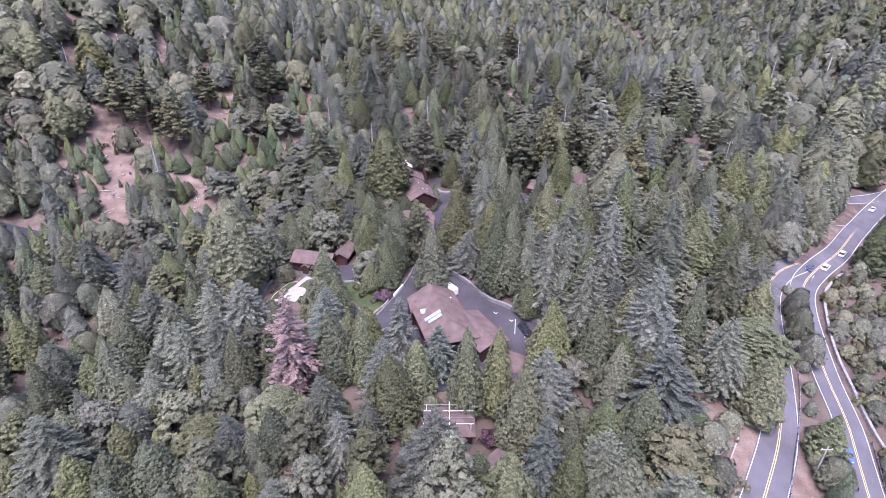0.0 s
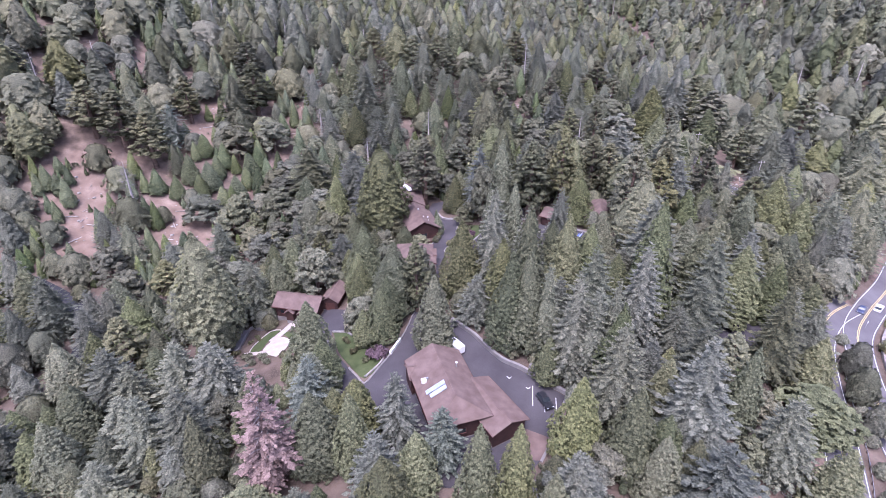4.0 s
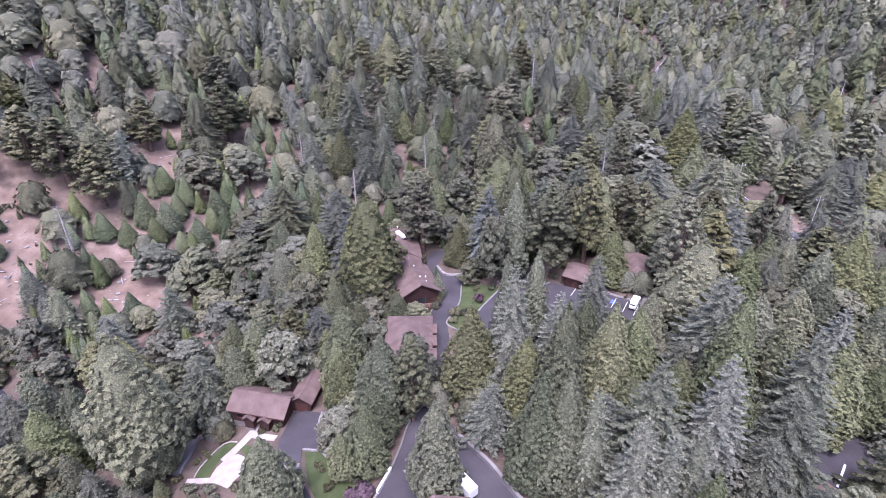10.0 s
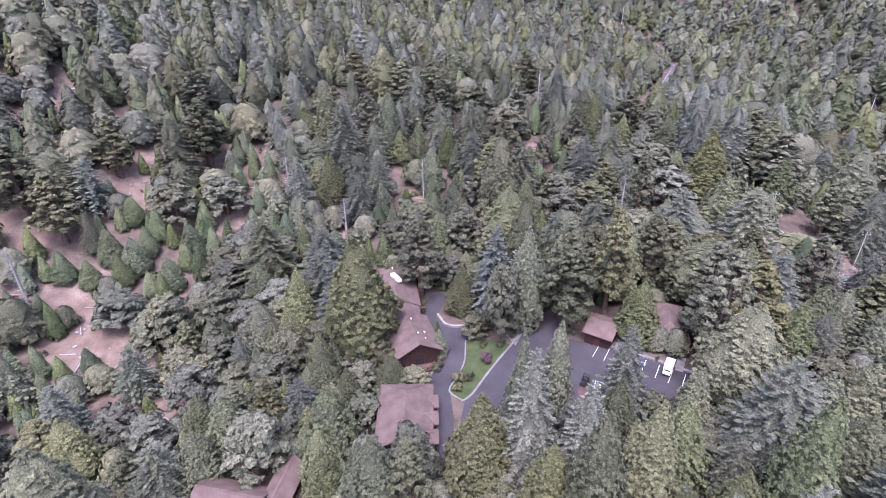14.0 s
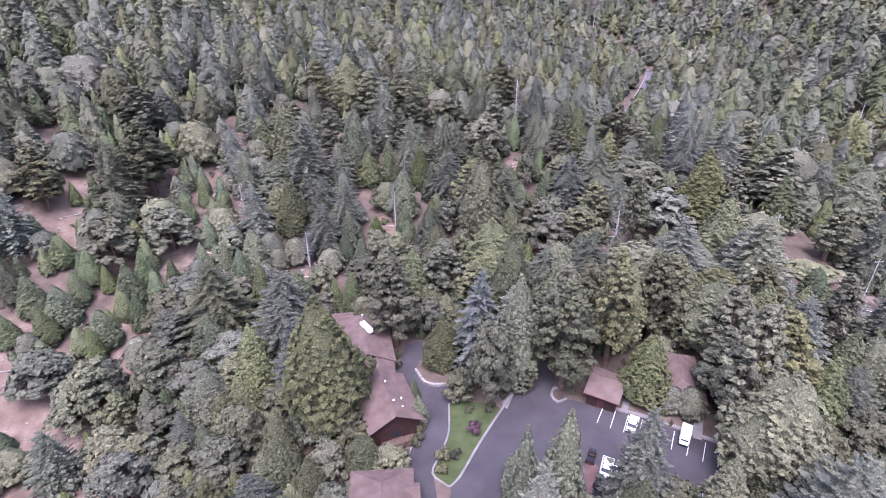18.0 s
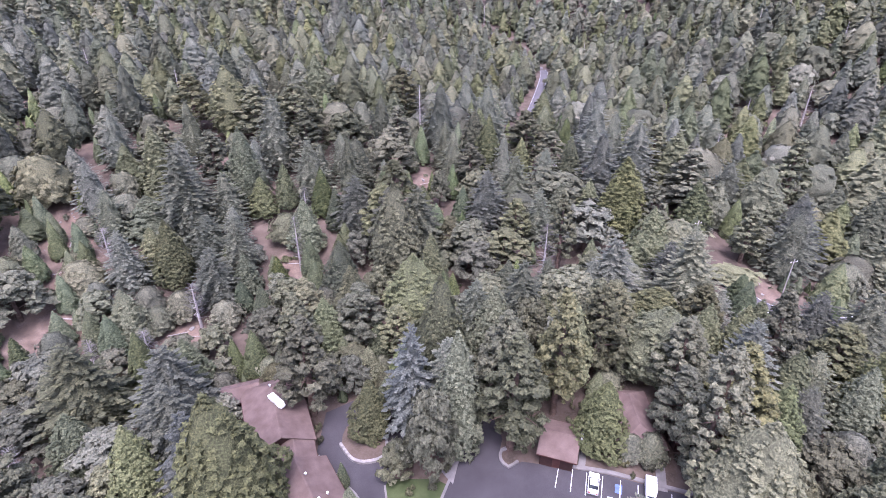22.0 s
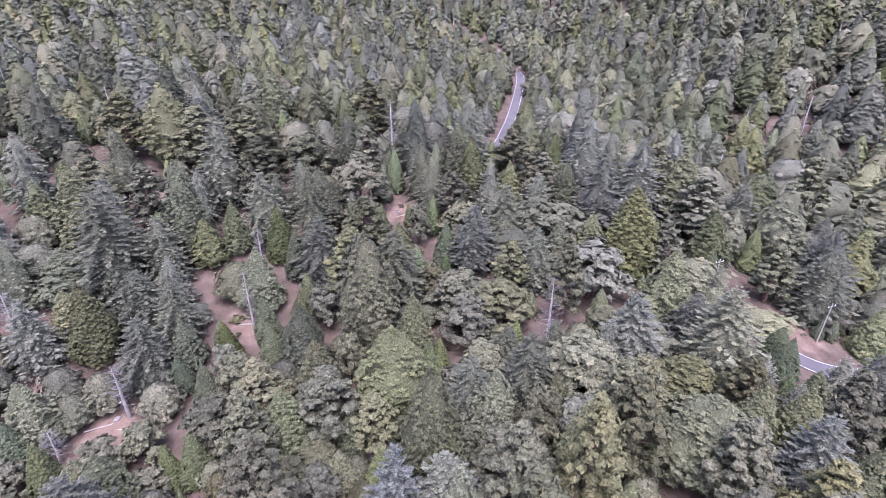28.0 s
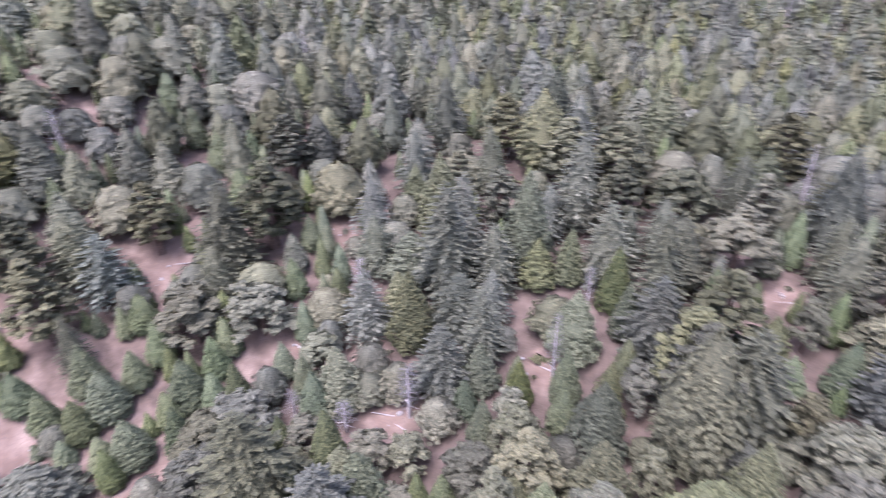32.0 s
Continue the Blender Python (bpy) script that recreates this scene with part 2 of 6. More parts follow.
def tube(x, y, z0, z1, r0, r1, sides=7, lean=(0.0, 0.0), bm=None):
    bm = bm or bmesh.new()
    rings = []
    for z, r, k in ((z0, r0, 0.0), ((z0 + z1) / 2, (r0 + r1) / 2, 0.5), (z1, r1, 1.0)):
        rings.append([bm.verts.new((x + lean[0] * k + r * math.cos(i * math.tau / sides), y + lean[1] * k + r * math.sin(i * math.tau / sides), z)) for i in range(sides)])
    for a, b in zip(rings, rings[1:]):
        for i in range(sides):
            bm.faces.new((a[i], a[(i + 1) % sides], b[(i + 1) % sides], b[i]))
    bm.faces.new(rings[-1])
    bm.faces.new(rings[0][::-1])
    return bm


# ---- the lie of the land ----
RELIEF = [
    [-9.0, -4.1, -10.9, -0.7, -12.1, -26.3, -17.2, -0.3],
    [1.1, 0.3, -8.1, 7.9, -11.7, 1.4, -1.3, 1.2],
    [7.3, -14.3, -8.3, 4.1, 9.0, -24.1, 4.3, 0.4],
    [6.9, 19.4, -1.8, -11.0, 8.7, -8.8, 12.2, -1.4],
    [14.0, 34.3, 2.6, 18.5, 6.0, 6.4, 21.9, 1.0],
    [11.8, 16.3, 6.7, 15.9, -19.6, 7.3, 17.5, 6.0],
    [10.9, 16.8, 5.7, 7.7, 19.3, -0.1, 18.9, 24.9],
    [30.2, 33.4, 9.4, 15.3, 0.5, -24.2, 30.9, 41.0],
    [29.3, 30.0, 11.2, 26.1, 24.8, 16.9, 18.6, 17.1],
]
HILL_X, HILL_Y = np.meshgrid(np.arange(-300.0, 401.0, 100.0), np.arange(0.0, 641.0, 80.0))
HILL_H = np.array(RELIEF)


def land(x, y):
    """Height of the ground: soft hills 100 m apart, and mountains that climb beyond them."""
    cx, cy = min(max(x, -270.0), 370.0), min(max(y, 0.0), 620.0)
    z = float((HILL_H * np.exp(-((cx - HILL_X) ** 2 + (cy - HILL_Y) ** 2) / 9025.0)).sum())
    return z + 0.30 * max(0.0, y - 620) + 0.22 * max(0.0, -270 - x) + 0.22 * max(0.0, x - 370)


def steps(first, last, near0, near1, fine, coarse):
    """Grid lines: fine where the camera flies, wider apart far off."""
    out, v = [], near0
    while v <= near1:
        out.append(v)
        v += fine
    gap, v = fine, near0
    while v > first:
        gap = min(gap * 1.25, coarse)
        v -= gap
        out.insert(0, v)
    gap, v = fine, out[-1]
    while v < last:
        gap = min(gap * 1.25, coarse)
        v += gap
        out.append(v)
    return out


gx, gy = steps(-2600, 2600, -200, 260, 4.0, 160.0), steps(-1500, 3000, 20, 420, 4.0, 160.0)
grid = [(x, y, land(x, y)) for y in gy for x in gx]
quads = [(j * len(gx) + i, j * len(gx) + i + 1, (j + 1) * len(gx) + i + 1, (j + 1) * len(gx) + i) for j in range(len(gy) - 1) for i in range(len(gx) - 1)]
ground = tagged(raw("ground", grid, quads, [EARTH]), "forest floor of rust-brown duff and pink dirt", "ground", kind="structure")
for p in ground.data.polygons:
    p.use_smooth = True

# thin stands and bare dirt: x, y, reach, share of trees that grow there
GLADES = [(-144, 217, 7, 0.12), (-134, 211, 8, 0.12), (-127, 203, 8, 0.12), (-130, 194, 9, 0.12), (-125, 180, 8, 0.12), (-102, 206, 8, 0.12), (-97, 195, 8, 0.12), (-87, 186, 8, 0.12), (-92, 183, 5, 0.12), (-71, 176, 6, 0.12), (-61, 167, 5, 0.12), (-72, 209, 5, 0.12), (-56, 194, 4, 0.12), (-101, 244, 5, 0.12), (-70, 283, 5, 0.12), (-193, 325, 6, 0.12), (-160, 304, 5, 0.12), (-141, 292, 5, 0.12), (-121, 281, 6, 0.12), (-107, 270, 6, 0.12), (-105, 257, 6, 0.12), (-109, 249, 5, 0.12), (-68, 256, 5, 0.12), (-61, 245, 5, 0.12), (-36, 237, 5, 0.12), (-9, 255, 5, 0.12), (-98, 212, 6, 0.12), (-129, 226, 6, 0.12), (-74, 221, 5, 0.12), (-96, 360, 8, 0.12), (27, 304, 5, 0.12), (35, 283, 5, 0.12), (-75, 286, 4, 0.12), (-67, 273, 4, 0.12),
          (69, 73, 7, 0.05), (58, 56, 10, 0.1), (62, 70, 8, 0.05), (60, 64, 8, 0.05), (66, 93, 5, 0.05), (61, 80, 8, 0.03), (66, 87, 6, 0.03), (72, 100, 4, 0.03), (52, 74, 6, 0.05), (70, 90, 5, 0.1), (112, 120, 4, 0.0), (108, 150, 7, 0.2), (112, 212, 5, 0.3)]
DIRT = GLADES + [(64, 64, 7, 0), (76, 96, 4, 0), (150, 175, 10, 0), (130, 172, 8, 0), (100, 140, 6, 0)]
spots = ground.data.attributes.new("bare", "FLOAT", "POINT")
spots.data.foreach_set("value", [min(1.0, (0.3 if x < -42 and 165 < y < 290 else 0.0) + sum(math.exp(-((x - a) ** 2 + (y - b) ** 2) / (0.95 * r * r)) for a, b, r, _ in DIRT)) if -180 < x < 200 and y < 420 else 0.0 for x, y, z in grid])

KEEP_CLEAR = []          # ribbons and patches where no wild tree grows: (x, y, radius)


def smooth_line(points, gap=2.0):
    """A soft curve through a few corner points."""
    p = [Vector(q) for q in points]
    p = [2 * p[0] - p[1]] + p + [2 * p[-1] - p[-2]]
    out = []
    for a, b, c, d in zip(p, p[1:], p[2:], p[3:]):
        n = max(2, int((c - b).length / gap))
        for i in range(n):
            t = i / n
            out.append(0.5 * (2 * b + (c - a) * t + (2 * a - 5 * b + 4 * c - d) * t * t + (3 * b - 3 * c + d - a) * t ** 3))
    return out + [p[-2]]


def sides_of(line, offset):
    """The line moved sideways by offset to its right."""
    out = []
    for i, q in enumerate(line):
        d = (line[min(i + 1, len(line) - 1)] - line[max(i - 1, 0)]).normalized()
        out.append(Vector((q.x + d.y * offset, q.y - d.x * offset)))
    return out


def ribbon(name, line, left, right, up, thick, mat, parent=None, label="", dash=None, bend=None):
    """A band along a line between two sideways offsets, laid on the land, with edges that go down."""
    a, b = sides_of(line, left), sides_of(line, right)
    bm = bmesh.new()
    level = bend or (lambda x, y: land(x, y))
    rows = []
    for p, q in zip(a, b):
        zp, zq = level(p.x, p.y) + up, level(q.x, q.y) + up
        rows.append([bm.verts.new((p.x, p.y, zp - thick)), bm.verts.new((p.x, p.y, zp)), bm.verts.new((q.x, q.y, zq)), bm.verts.new((q.x, q.y, zq - thick))])
    for i, (r, s) in enumerate(zip(rows, rows[1:])):
        if dash and i % dash[1] >= dash[0]:
            continue
        for k in range(3):
            bm.faces.new((r[k], r[k + 1], s[k + 1], s[k]))
        if dash or i == 0:
            bm.faces.new((r[3], r[2], r[1], r[0]))
        if dash or i == len(rows) - 2:
            bm.faces.new(s)
    bmesh.ops.delete(bm, geom=[v for v in bm.verts if not v.link_faces], context="VERTS")
    return part(name, bm, mat, parent, label)


def patch(name, corners, up, thick, mat, label="", category="", gap=2.0, kind="structure", soft=True, parent=None):
    """A flat area inside a closed outline, draped over the land."""
    line = smooth_line(list(corners) + [corners[0]], gap)[:-1] if soft else [Vector(c) for c in corners]
    bm = bmesh.new()
    face = bm.faces.new([bm.verts.new((q.x, q.y, 0)) for q in line])
    if face.normal.z < 0 or face.calc_area() < 0:
        face.normal_flip()
    xs, ys = [q.x for q in line], [q.y for q in line]
    for lo, hi, axis in ((min(xs), max(xs), (1, 0, 0)), (min(ys), max(ys), (0, 1, 0))):
        v = lo + 3.0
        while v < hi:
            co = (v, 0, 0) if axis[0] else (0, v, 0)
            bmesh.ops.bisect_plane(bm, geom=bm.verts[:] + bm.edges[:] + bm.faces[:], plane_co=co, plane_no=axis)
            v += 3.0
    rim = [e for e in bm.edges if e.is_boundary]
    low = bmesh.ops.extrude_edge_only(bm, edges=rim)["geom"]
    low = {v for v in low if isinstance(v, bmesh.types.BMVert)}
    for v in bm.verts:
        v.co.z = land(v.co.x, v.co.y) + up - (thick if v in low else 0)
    bmesh.ops.recalc_face_normals(bm, faces=bm.faces)
    ob = part(name, bm, mat, parent)
    return tagged(ob, label, category, kind=kind) if not parent else tagged(ob, label)


def clear_line(line, r):
    KEEP_CLEAR.extend((q.x, q.y, r) for q in line)

# ---- roads ----
def road(name, label, points, half, lines=True, mat=ASPHALT, clear=1.5, yellow=True):
    line = smooth_line(points, 2.5)
    ob = empty(name, None, label, "road", kind="structure")
    ribbon("carriageway", line, -half, half, 0.12, 0.5, mat, ob)
    if lines:
        for o in (-half + 0.35, half - 0.35):
            ribbon("edge_line", line, o - 0.07, o + 0.07, 0.14, 0.03, PAINT_WHITE, ob)
        if yellow:
            for o in (-0.18, 0.18):
                ribbon("centre_line", line, o - 0.08, o + 0.08, 0.14, 0.03, PAINT_YELLOW, ob)
    clear_line(line, half + clear)
    return line


road_upper = road("road_upper", "grey two-lane mountain road with double yellow line", [(-60, -110), (-28, -58), (5, -10), (30, 28), (47, 50), (61, 67), (73, 83.5), (81.6, 102), (87.6, 118), (94, 131), (103, 141), (113, 148)], 4.0)
road_lower = road("road_lower", "grey two-lane mountain road below a stone wall", [(20, -110), (44, -45), (62, 8), (73, 40), (81.5, 60), (85.6, 71), (89, 80), (92.2, 89), (94.6, 101), (98, 113), (102.6, 126), (108.5, 136.5), (119.5, 147.5), (137, 163), (160, 186), (190, 212), (250, 254)], 3.8)
road_valley = road("road_valley", "narrow grey road winding through the forest", [(203, 219), (170, 209), (145, 204), (126, 200.5), (112, 201.5), (104, 207.5), (101, 218), (97, 240), (92, 275), (89, 310), (92, 340), (110, 374), (136, 417), (160, 460), (178, 500), (187, 540), (187, 582), (176, 612), (160, 632), (130, 660)], 2.7, clear=-1.2, yellow=False)
clear_line([q for q in road_valley if q.y > 290], 3.6)
clear_line([q + Vector((-3, -4)) for q in road_valley if 290 < q.y < 350], 5.0)
road_west = road("road_west", "freshly paved dark narrow road at the forest edge", [(-190, 176), (-150, 171), (-132, 167), (-117, 160), (-106, 152), (-100, 140), (-98, 122), (-101, 105), (-104, 96), (-107, 80), (-108, 50), (-104, 10), (-112, -50), (-112, -110)], 3.0, clear=-1.2, lines=False, mat=NEW_ASPHALT)

YARD = [(-5.2, 139), (-8.1, 134.7), (-11, 123.7), (-12.9, 119.3), (-14.7, 115.8), (-17.9, 110.6), (-22.2, 116.3), (-26.3, 122.5), (-28.3, 127.4), (-28.8, 131), (-24.7, 130.1), (-23.3, 131.4), (-23.4, 133.4), (-26.3, 136.4), (-27, 140.3), (-32.7, 142.3),
        (-33.5, 137.9), (-34.2, 134.4), (-32.9, 126.8), (-30.9, 122.6), (-27, 116), (-22, 107), (-19, 97), (-14, 88), (0, 84.5), (12, 85), (16.6, 89.7), (19.6, 94.6), (24, 104.8), (19.4, 108.4), (15.6, 111.8), (11.7, 114.4), (8.5, 119), (6.1, 123.1), (1.2, 129.4), (-1.2, 136)]
patch("lodge_yard", YARD, 0.1, 0.4, DRIVE, "grey asphalt yard and drive round the lodge", "pavement", soft=False)
COURT = [(-3.6, 137), (-0.4, 147.3), (0.2, 158), (-0.4, 166.2), (1.0, 169.4), (3.0, 174.5), (3.7, 181.6), (6.4, 186), (9.5, 191), (10, 196.5), (6.9, 201.3), (1, 204), (-4.8, 203), (-7.3, 194), (-4.5, 188), (-0.9, 181), (-1.0, 177.6), (-2.7, 174.6), (-4.3, 171.8), (-5.5, 167.3), (-5.0, 158), (-4.9, 149.4), (-6.4, 139.5)]
patch("lane", COURT, 0.12, 0.4, DRIVE, "asphalt lane and turning court between the cabins", "road", soft=False)
LOT = [(1.5, 157), (2.6, 162), (4.2, 163.7), (8.9, 170.7), (14.4, 178.4), (18.7, 184), (21, 191), (26.5, 191), (26.2, 184), (24.2, 180.6), (24.9, 177.6), (27.6, 178.2), (32.8, 175.4), (40.7, 171), (46.9, 166.8), (53.2, 162.9), (53, 156), (41, 152), (28, 153), (14, 153), (4, 153)]
patch("car_park", LOT, 0.1, 0.4, DRIVE, "purple-grey asphalt car park among tall trees", "car park", soft=False)
patch("work_pad", [(25.4, 162.6), (27.4, 163.6), (30.2, 157.8), (36.5, 156.5), (35, 152.6), (24.4, 153.3)], 0.135, 0.3, BROWN_PAVING, "reddish brown paved strip in the car park", "pavement", soft=False)
patch("side_car_park", [(62.5, 128), (67, 132.5), (76, 133), (81, 129), (78, 122), (71, 118.5), (66, 122)], 0.1, 0.4, DRIVE, "small grey asphalt car park in the trees", "car park")


PAVED = [YARD, COURT, LOT]


def lawn(name, pts, label, up=0.07):
    patch(name, pts, up, 0.3, LAWN, label, "lawn")
    PAVED.append(pts)
    c = sum((Vector(p) for p in pts), Vector((0, 0))) / len(pts)
    KEEP_CLEAR.append((c.x, c.y, 0.6 * max((Vector(p) - c).length for p in pts)))


lawn("lawn", [(3.9, 183.2), (9.6, 181.2), (14.0, 178.3), (8.5, 170.9), (3.9, 163.9), (2.2, 162.4), (-0.4, 165.4), (1.3, 169.4), (3.3, 174.6)], "mown green lawn wedge with shrubs between two drives")
lawn("lawn", [(-26.3, 137), (-26.3, 140.2), (-24.5, 140.9), (-21, 139), (-20.4, 134.4), (-23, 133.8)], "small green lawn with stone edging")
lawn("lawn", [(-28.2, 130.6), (-24.9, 129.7), (-20, 125.5), (-15.2, 123), (-13.6, 119.4), (-15.2, 116), (-18, 112.2), (-21.9, 116.8), (-25.8, 123)], "green planted island between two drives")
lawn("lawn", [(-49.2, 128.2), (-46.3, 127.9), (-45.8, 130.7), (-43.3, 135.4), (-45.9, 135.6), (-48.9, 130.6)], "curved green lawn strip below the house")
lawn("lawn", [(-42, 133.5), (-40.5, 134.4), (-36.1, 130.7), (-34.4, 126), (-38.6, 128.9), (-40.2, 131.8)], "green lawn beside the pale patio")
lawn("lawn", [(61.9, 128.0), (65.2, 128.7), (66.8, 124.3), (66.0, 121.8), (63.6, 121.6), (59.2, 121.7)], "green grass verge by the small car park")
lawn("lawn", [(67.4, 120.3), (70.4, 118.0), (68.8, 114.2), (64.0, 114.7)], "green grass verge below the small car park")
lawn("lawn", [(47, 82), (53, 87), (57, 82), (51, 76)], "shaded green grass under the trees")
patch("patio", [(-45.8, 127.6), (-41.2, 125.3), (-39.1, 129.3), (-40.6, 131.6), (-43, 132.4), (-45.3, 130)], 0.1, 0.4, TAN, "pale paved round patio", "patio")
path_line = smooth_line([(-40.5, 139), (-40.6, 137.8), (-42.6, 134), (-44.6, 131.2)], 1.0)
tagged(ribbon("garden_path", path_line, -0.9, 0.9, 0.11, 0.3, TAN), "pale paved path to the house door", "path", kind="structure")
low_walk = smooth_line([(-50.6, 127.6), (-47.5, 127.2), (-44, 126.6), (-41, 125)], 1.0)
tagged(ribbon("garden_path", low_walk, -0.6, 0.6, 0.13, 0.3, TAN), "pale paved walk along the garden foot", "path", kind="structure")
side_walk = smooth_line([(-40.4, 136.9), (-38, 136), (-35, 135)], 1.0)
tagged(ribbon("garden_path", side_walk, -0.7, 0.7, 0.13, 0.3, TAN), "pale paved path to the drive", "path", kind="structure")
patch("terrace", [(-59.1, 139.5), (-52.4, 138), (-52.8, 129.4), (-56.3, 130.2)], 0.3, 1.6, CONCRETE, "pale concrete terrace slab", "terrace", soft=False)
patch("forecourt", [(13.4, 182.2), (18.3, 184), (15, 178)], 0.14, 0.3, CONCRETE, "pale concrete apron beside the drive", "pavement", soft=False)
patch("brick_strip", [(14.4, 96.8), (19.2, 94.7), (17, 89.8), (14.2, 90)], 0.14, 0.3, SHINGLE, "pinkish brick paving at the yard corner", "pavement", soft=False)
patch("car_park_walk", [(32.9, 176.3), (40.9, 172), (47.2, 167.7), (53.4, 163.8), (53.3, 163.1), (47, 167), (40.7, 171.2), (32.8, 175.6)], 0.22, 0.4, CONCRETE, "concrete kerb walk along the car park", "pavement", soft=False)
shop_walk = smooth_line([(36.6, 173.4), (38.1, 175.9), (39.6, 178.1), (41, 182)], 1.0)
hall_walk = smooth_line([(47.4, 166.0), (48.2, 167.5), (49.9, 170.5), (51, 173)], 1.0)
tagged(ribbon("garden_path", hall_walk, -0.8, 0.8, 0.15, 0.3, CONCRETE), "concrete path to the hall door", "path", kind="structure")
clear_line(hall_walk, 1.2)
clear_line(shop_walk, 1.2)
tagged(ribbon("garden_path", shop_walk, -0.6, 0.6, 0.15, 0.3, CONCRETE), "concrete path beside the small cabin", "path", kind="structure")
south_walk = smooth_line([(14, 86), (14, 83.9), (12.7, 79), (13.6, 75.5), (15.5, 72), (19, 68)], 1.0)
tagged(ribbon("garden_path", south_walk, -1.6, 1.6, 0.1, 0.3, CONCRETE), "grey winding walk below the lodge", "path", kind="structure")
clear_line(south_walk, 2.0)
for cx, cy, r in ((-8, 128, 5), (0, 102, 15), (15, 101, 9), (-14, 106, 5), (2, 122, 6), (16, 94, 4), (-30, 131, 5), (-29, 137, 5), (-44, 131, 6), (-44, 122, 5), (-38, 121, 4.5), (-41, 114, 4), (-50, 119, 3), (-36, 127, 4), (-55, 134, 5), (-3, 145, 3.5), (-2.5, 155, 3.5), (-2.4, 163, 4), (0.5, 172, 4), (1.5, 180, 3.5),
                  (-4, 196, 4), (0, 199, 4), (7, 195, 4), (12, 164, 7), (20, 172, 6), (23, 185, 4), (30, 167, 8), (40, 162, 8), (48, 159, 6), (24, 160, 6), (72, 126, 8), (16, 110, 4), (66, 119, 6), (66, 112, 4), (1, 157, 4), (-1, 151, 4), (6, 158, 4), (98, 214, 4), (95, 209, 4), (101, 205, 5), (107, 200, 5), (116, 205, 5)):
    KEEP_CLEAR.append((cx, cy, r))


# ---- kerbs, walls, rails and paint ----
def kerb(points, wide, high, mat, name, label, category="kerb", closed=False, gap=1.2):
    line = smooth_line(points, gap)
    ob = ribbon(name, line, -wide / 2, wide / 2, high, high + 0.5, mat)
    return tagged(ob, label, category, kind="structure")


def stone_wall(points, wide, high, label, size=0.9, mat=STONE):
    """A low wall of rough stones, each its own piece, with a mortar core."""
    line = smooth_line(points, size)
    wall = empty("stone_wall", None, label, "wall", kind="structure")
    ribbon("core", line, -wide * 0.4, wide * 0.4, high * 0.9, high + 0.6, mat, wall)
    shapes = []
    for k in range(5):
        bm = bmesh.new()
        bmesh.ops.create_icosphere(bm, subdivisions=1, radius=0.55)
        for v in bm.verts:
            v.co = Vector((v.co.x * 1.05, v.co.y * 0.9, v.co.z * 0.75)) * random.uniform(0.8, 1.15)
        me = bpy.data.meshes.new("stone")
        bm.to_mesh(me)
        bm.free()
        me.materials.append(mat)
        shapes.append(me)
    for i, q in enumerate(line[:-1]):
        d = line[i + 1] - q
        o = new("stone", shapes[i % 5])
        o.parent = wall
        s = size * random.uniform(0.85, 1.1)
        o.matrix_world = Matrix.LocRotScale((q.x + random.uniform(-.08, .08), q.y, land(q.x, q.y) + high * 0.72), Euler((random.uniform(-.2, .2), 0, math.atan2(d.y, d.x))), (s, wide, high * 0.8))
    return wall


random.seed(5)
kerb([(1.2, 129.6), (6.3, 123.3), (8.8, 119.2), (12, 114.7), (15.8, 112.2), (19.7, 108.8), (24.4, 105.2)], 0.6, 1.0, CONCRETE, "retaining_wall", "grey concrete retaining wall beside the yard", "wall")
kerb([(17.8, 112.6), (20.3, 110.6), (22.9, 108.4)], 0.9, 1.1, CONCRETE, "garden_wall", "short concrete garden wall among shrubs", "wall")
kerb([(24.3, 104.9), (22, 99.5), (19.7, 94.5), (16.8, 89.6)], 0.5, 0.3, CONCRETE, "kerb", "concrete kerb of the lodge yard")
kerb([(-13, 119.2), (-12, 121.4), (-11, 123.8)], 0.5, 0.9, WHITE, "garden_wall", "white painted low wall beside the drive", "wall")
kerb([(-11, 124), (-9.5, 129), (-8.1, 134.7), (-5.2, 139)], 0.35, 0.3, CONCRETE, "kerb", "dark concrete kerb of the drive")
kerb([(-22.2, 116.3), (-19.5, 112.6), (-17.9, 110.6), (-16, 113.6), (-13, 119.2)], 0.4, 0.25, CONCRETE, "kerb", "kerb round the planted island")
kerb([(2.2, 162.2), (-0.5, 165.6), (1.1, 169.4), (3.1, 174.5), (3.8, 182)], 0.35, 0.25, CONCRETE, "kerb", "pale kerb between lawn and lane")
kerb([(-5.5, 167.3), (-4.3, 171.8), (-2.7, 174.6), (-1, 177.6), (-0.9, 181), (-2.6, 184.6), (-4.5, 188), (-7, 193)], 0.35, 0.25, CONCRETE, "kerb", "pale concrete kerb along the cabins")
kerb([(2.2, 162.2), (4.1, 163.7), (8.7, 170.8), (14.2, 178.4), (18.7, 184)], 0.45, 0.35, CONCRETE, "kerb", "pale concrete kerb of the wide drive")
kerb([(27, 181.5), (25.2, 181.6), (24.3, 179.8), (25, 177.9), (27, 178.4)], 0.5, 0.45, CONCRETE, "kerb", "rounded concrete kerb of a planter")
kerb([(6.9, 201.6), (9.2, 199.5), (10.3, 196.4)], 0.5, 0.4, CONCRETE, "kerb", "curved kerb of the turning court")
kerb([(-46.9, 142.9), (-47.7, 137.1), (-50.1, 137.6), (-52.1, 138.2), (-52.4, 129.4)], 0.35, 0.9, CONCRETE, "garden_wall", "concrete garden wall beside the terrace", "wall")
kerb([(-49.2, 128.2), (-48.9, 130.6), (-46, 135.7), (-43.2, 135.6)], 0.25, 0.2, TAN, "kerb", "pale stone edging of the lawn")
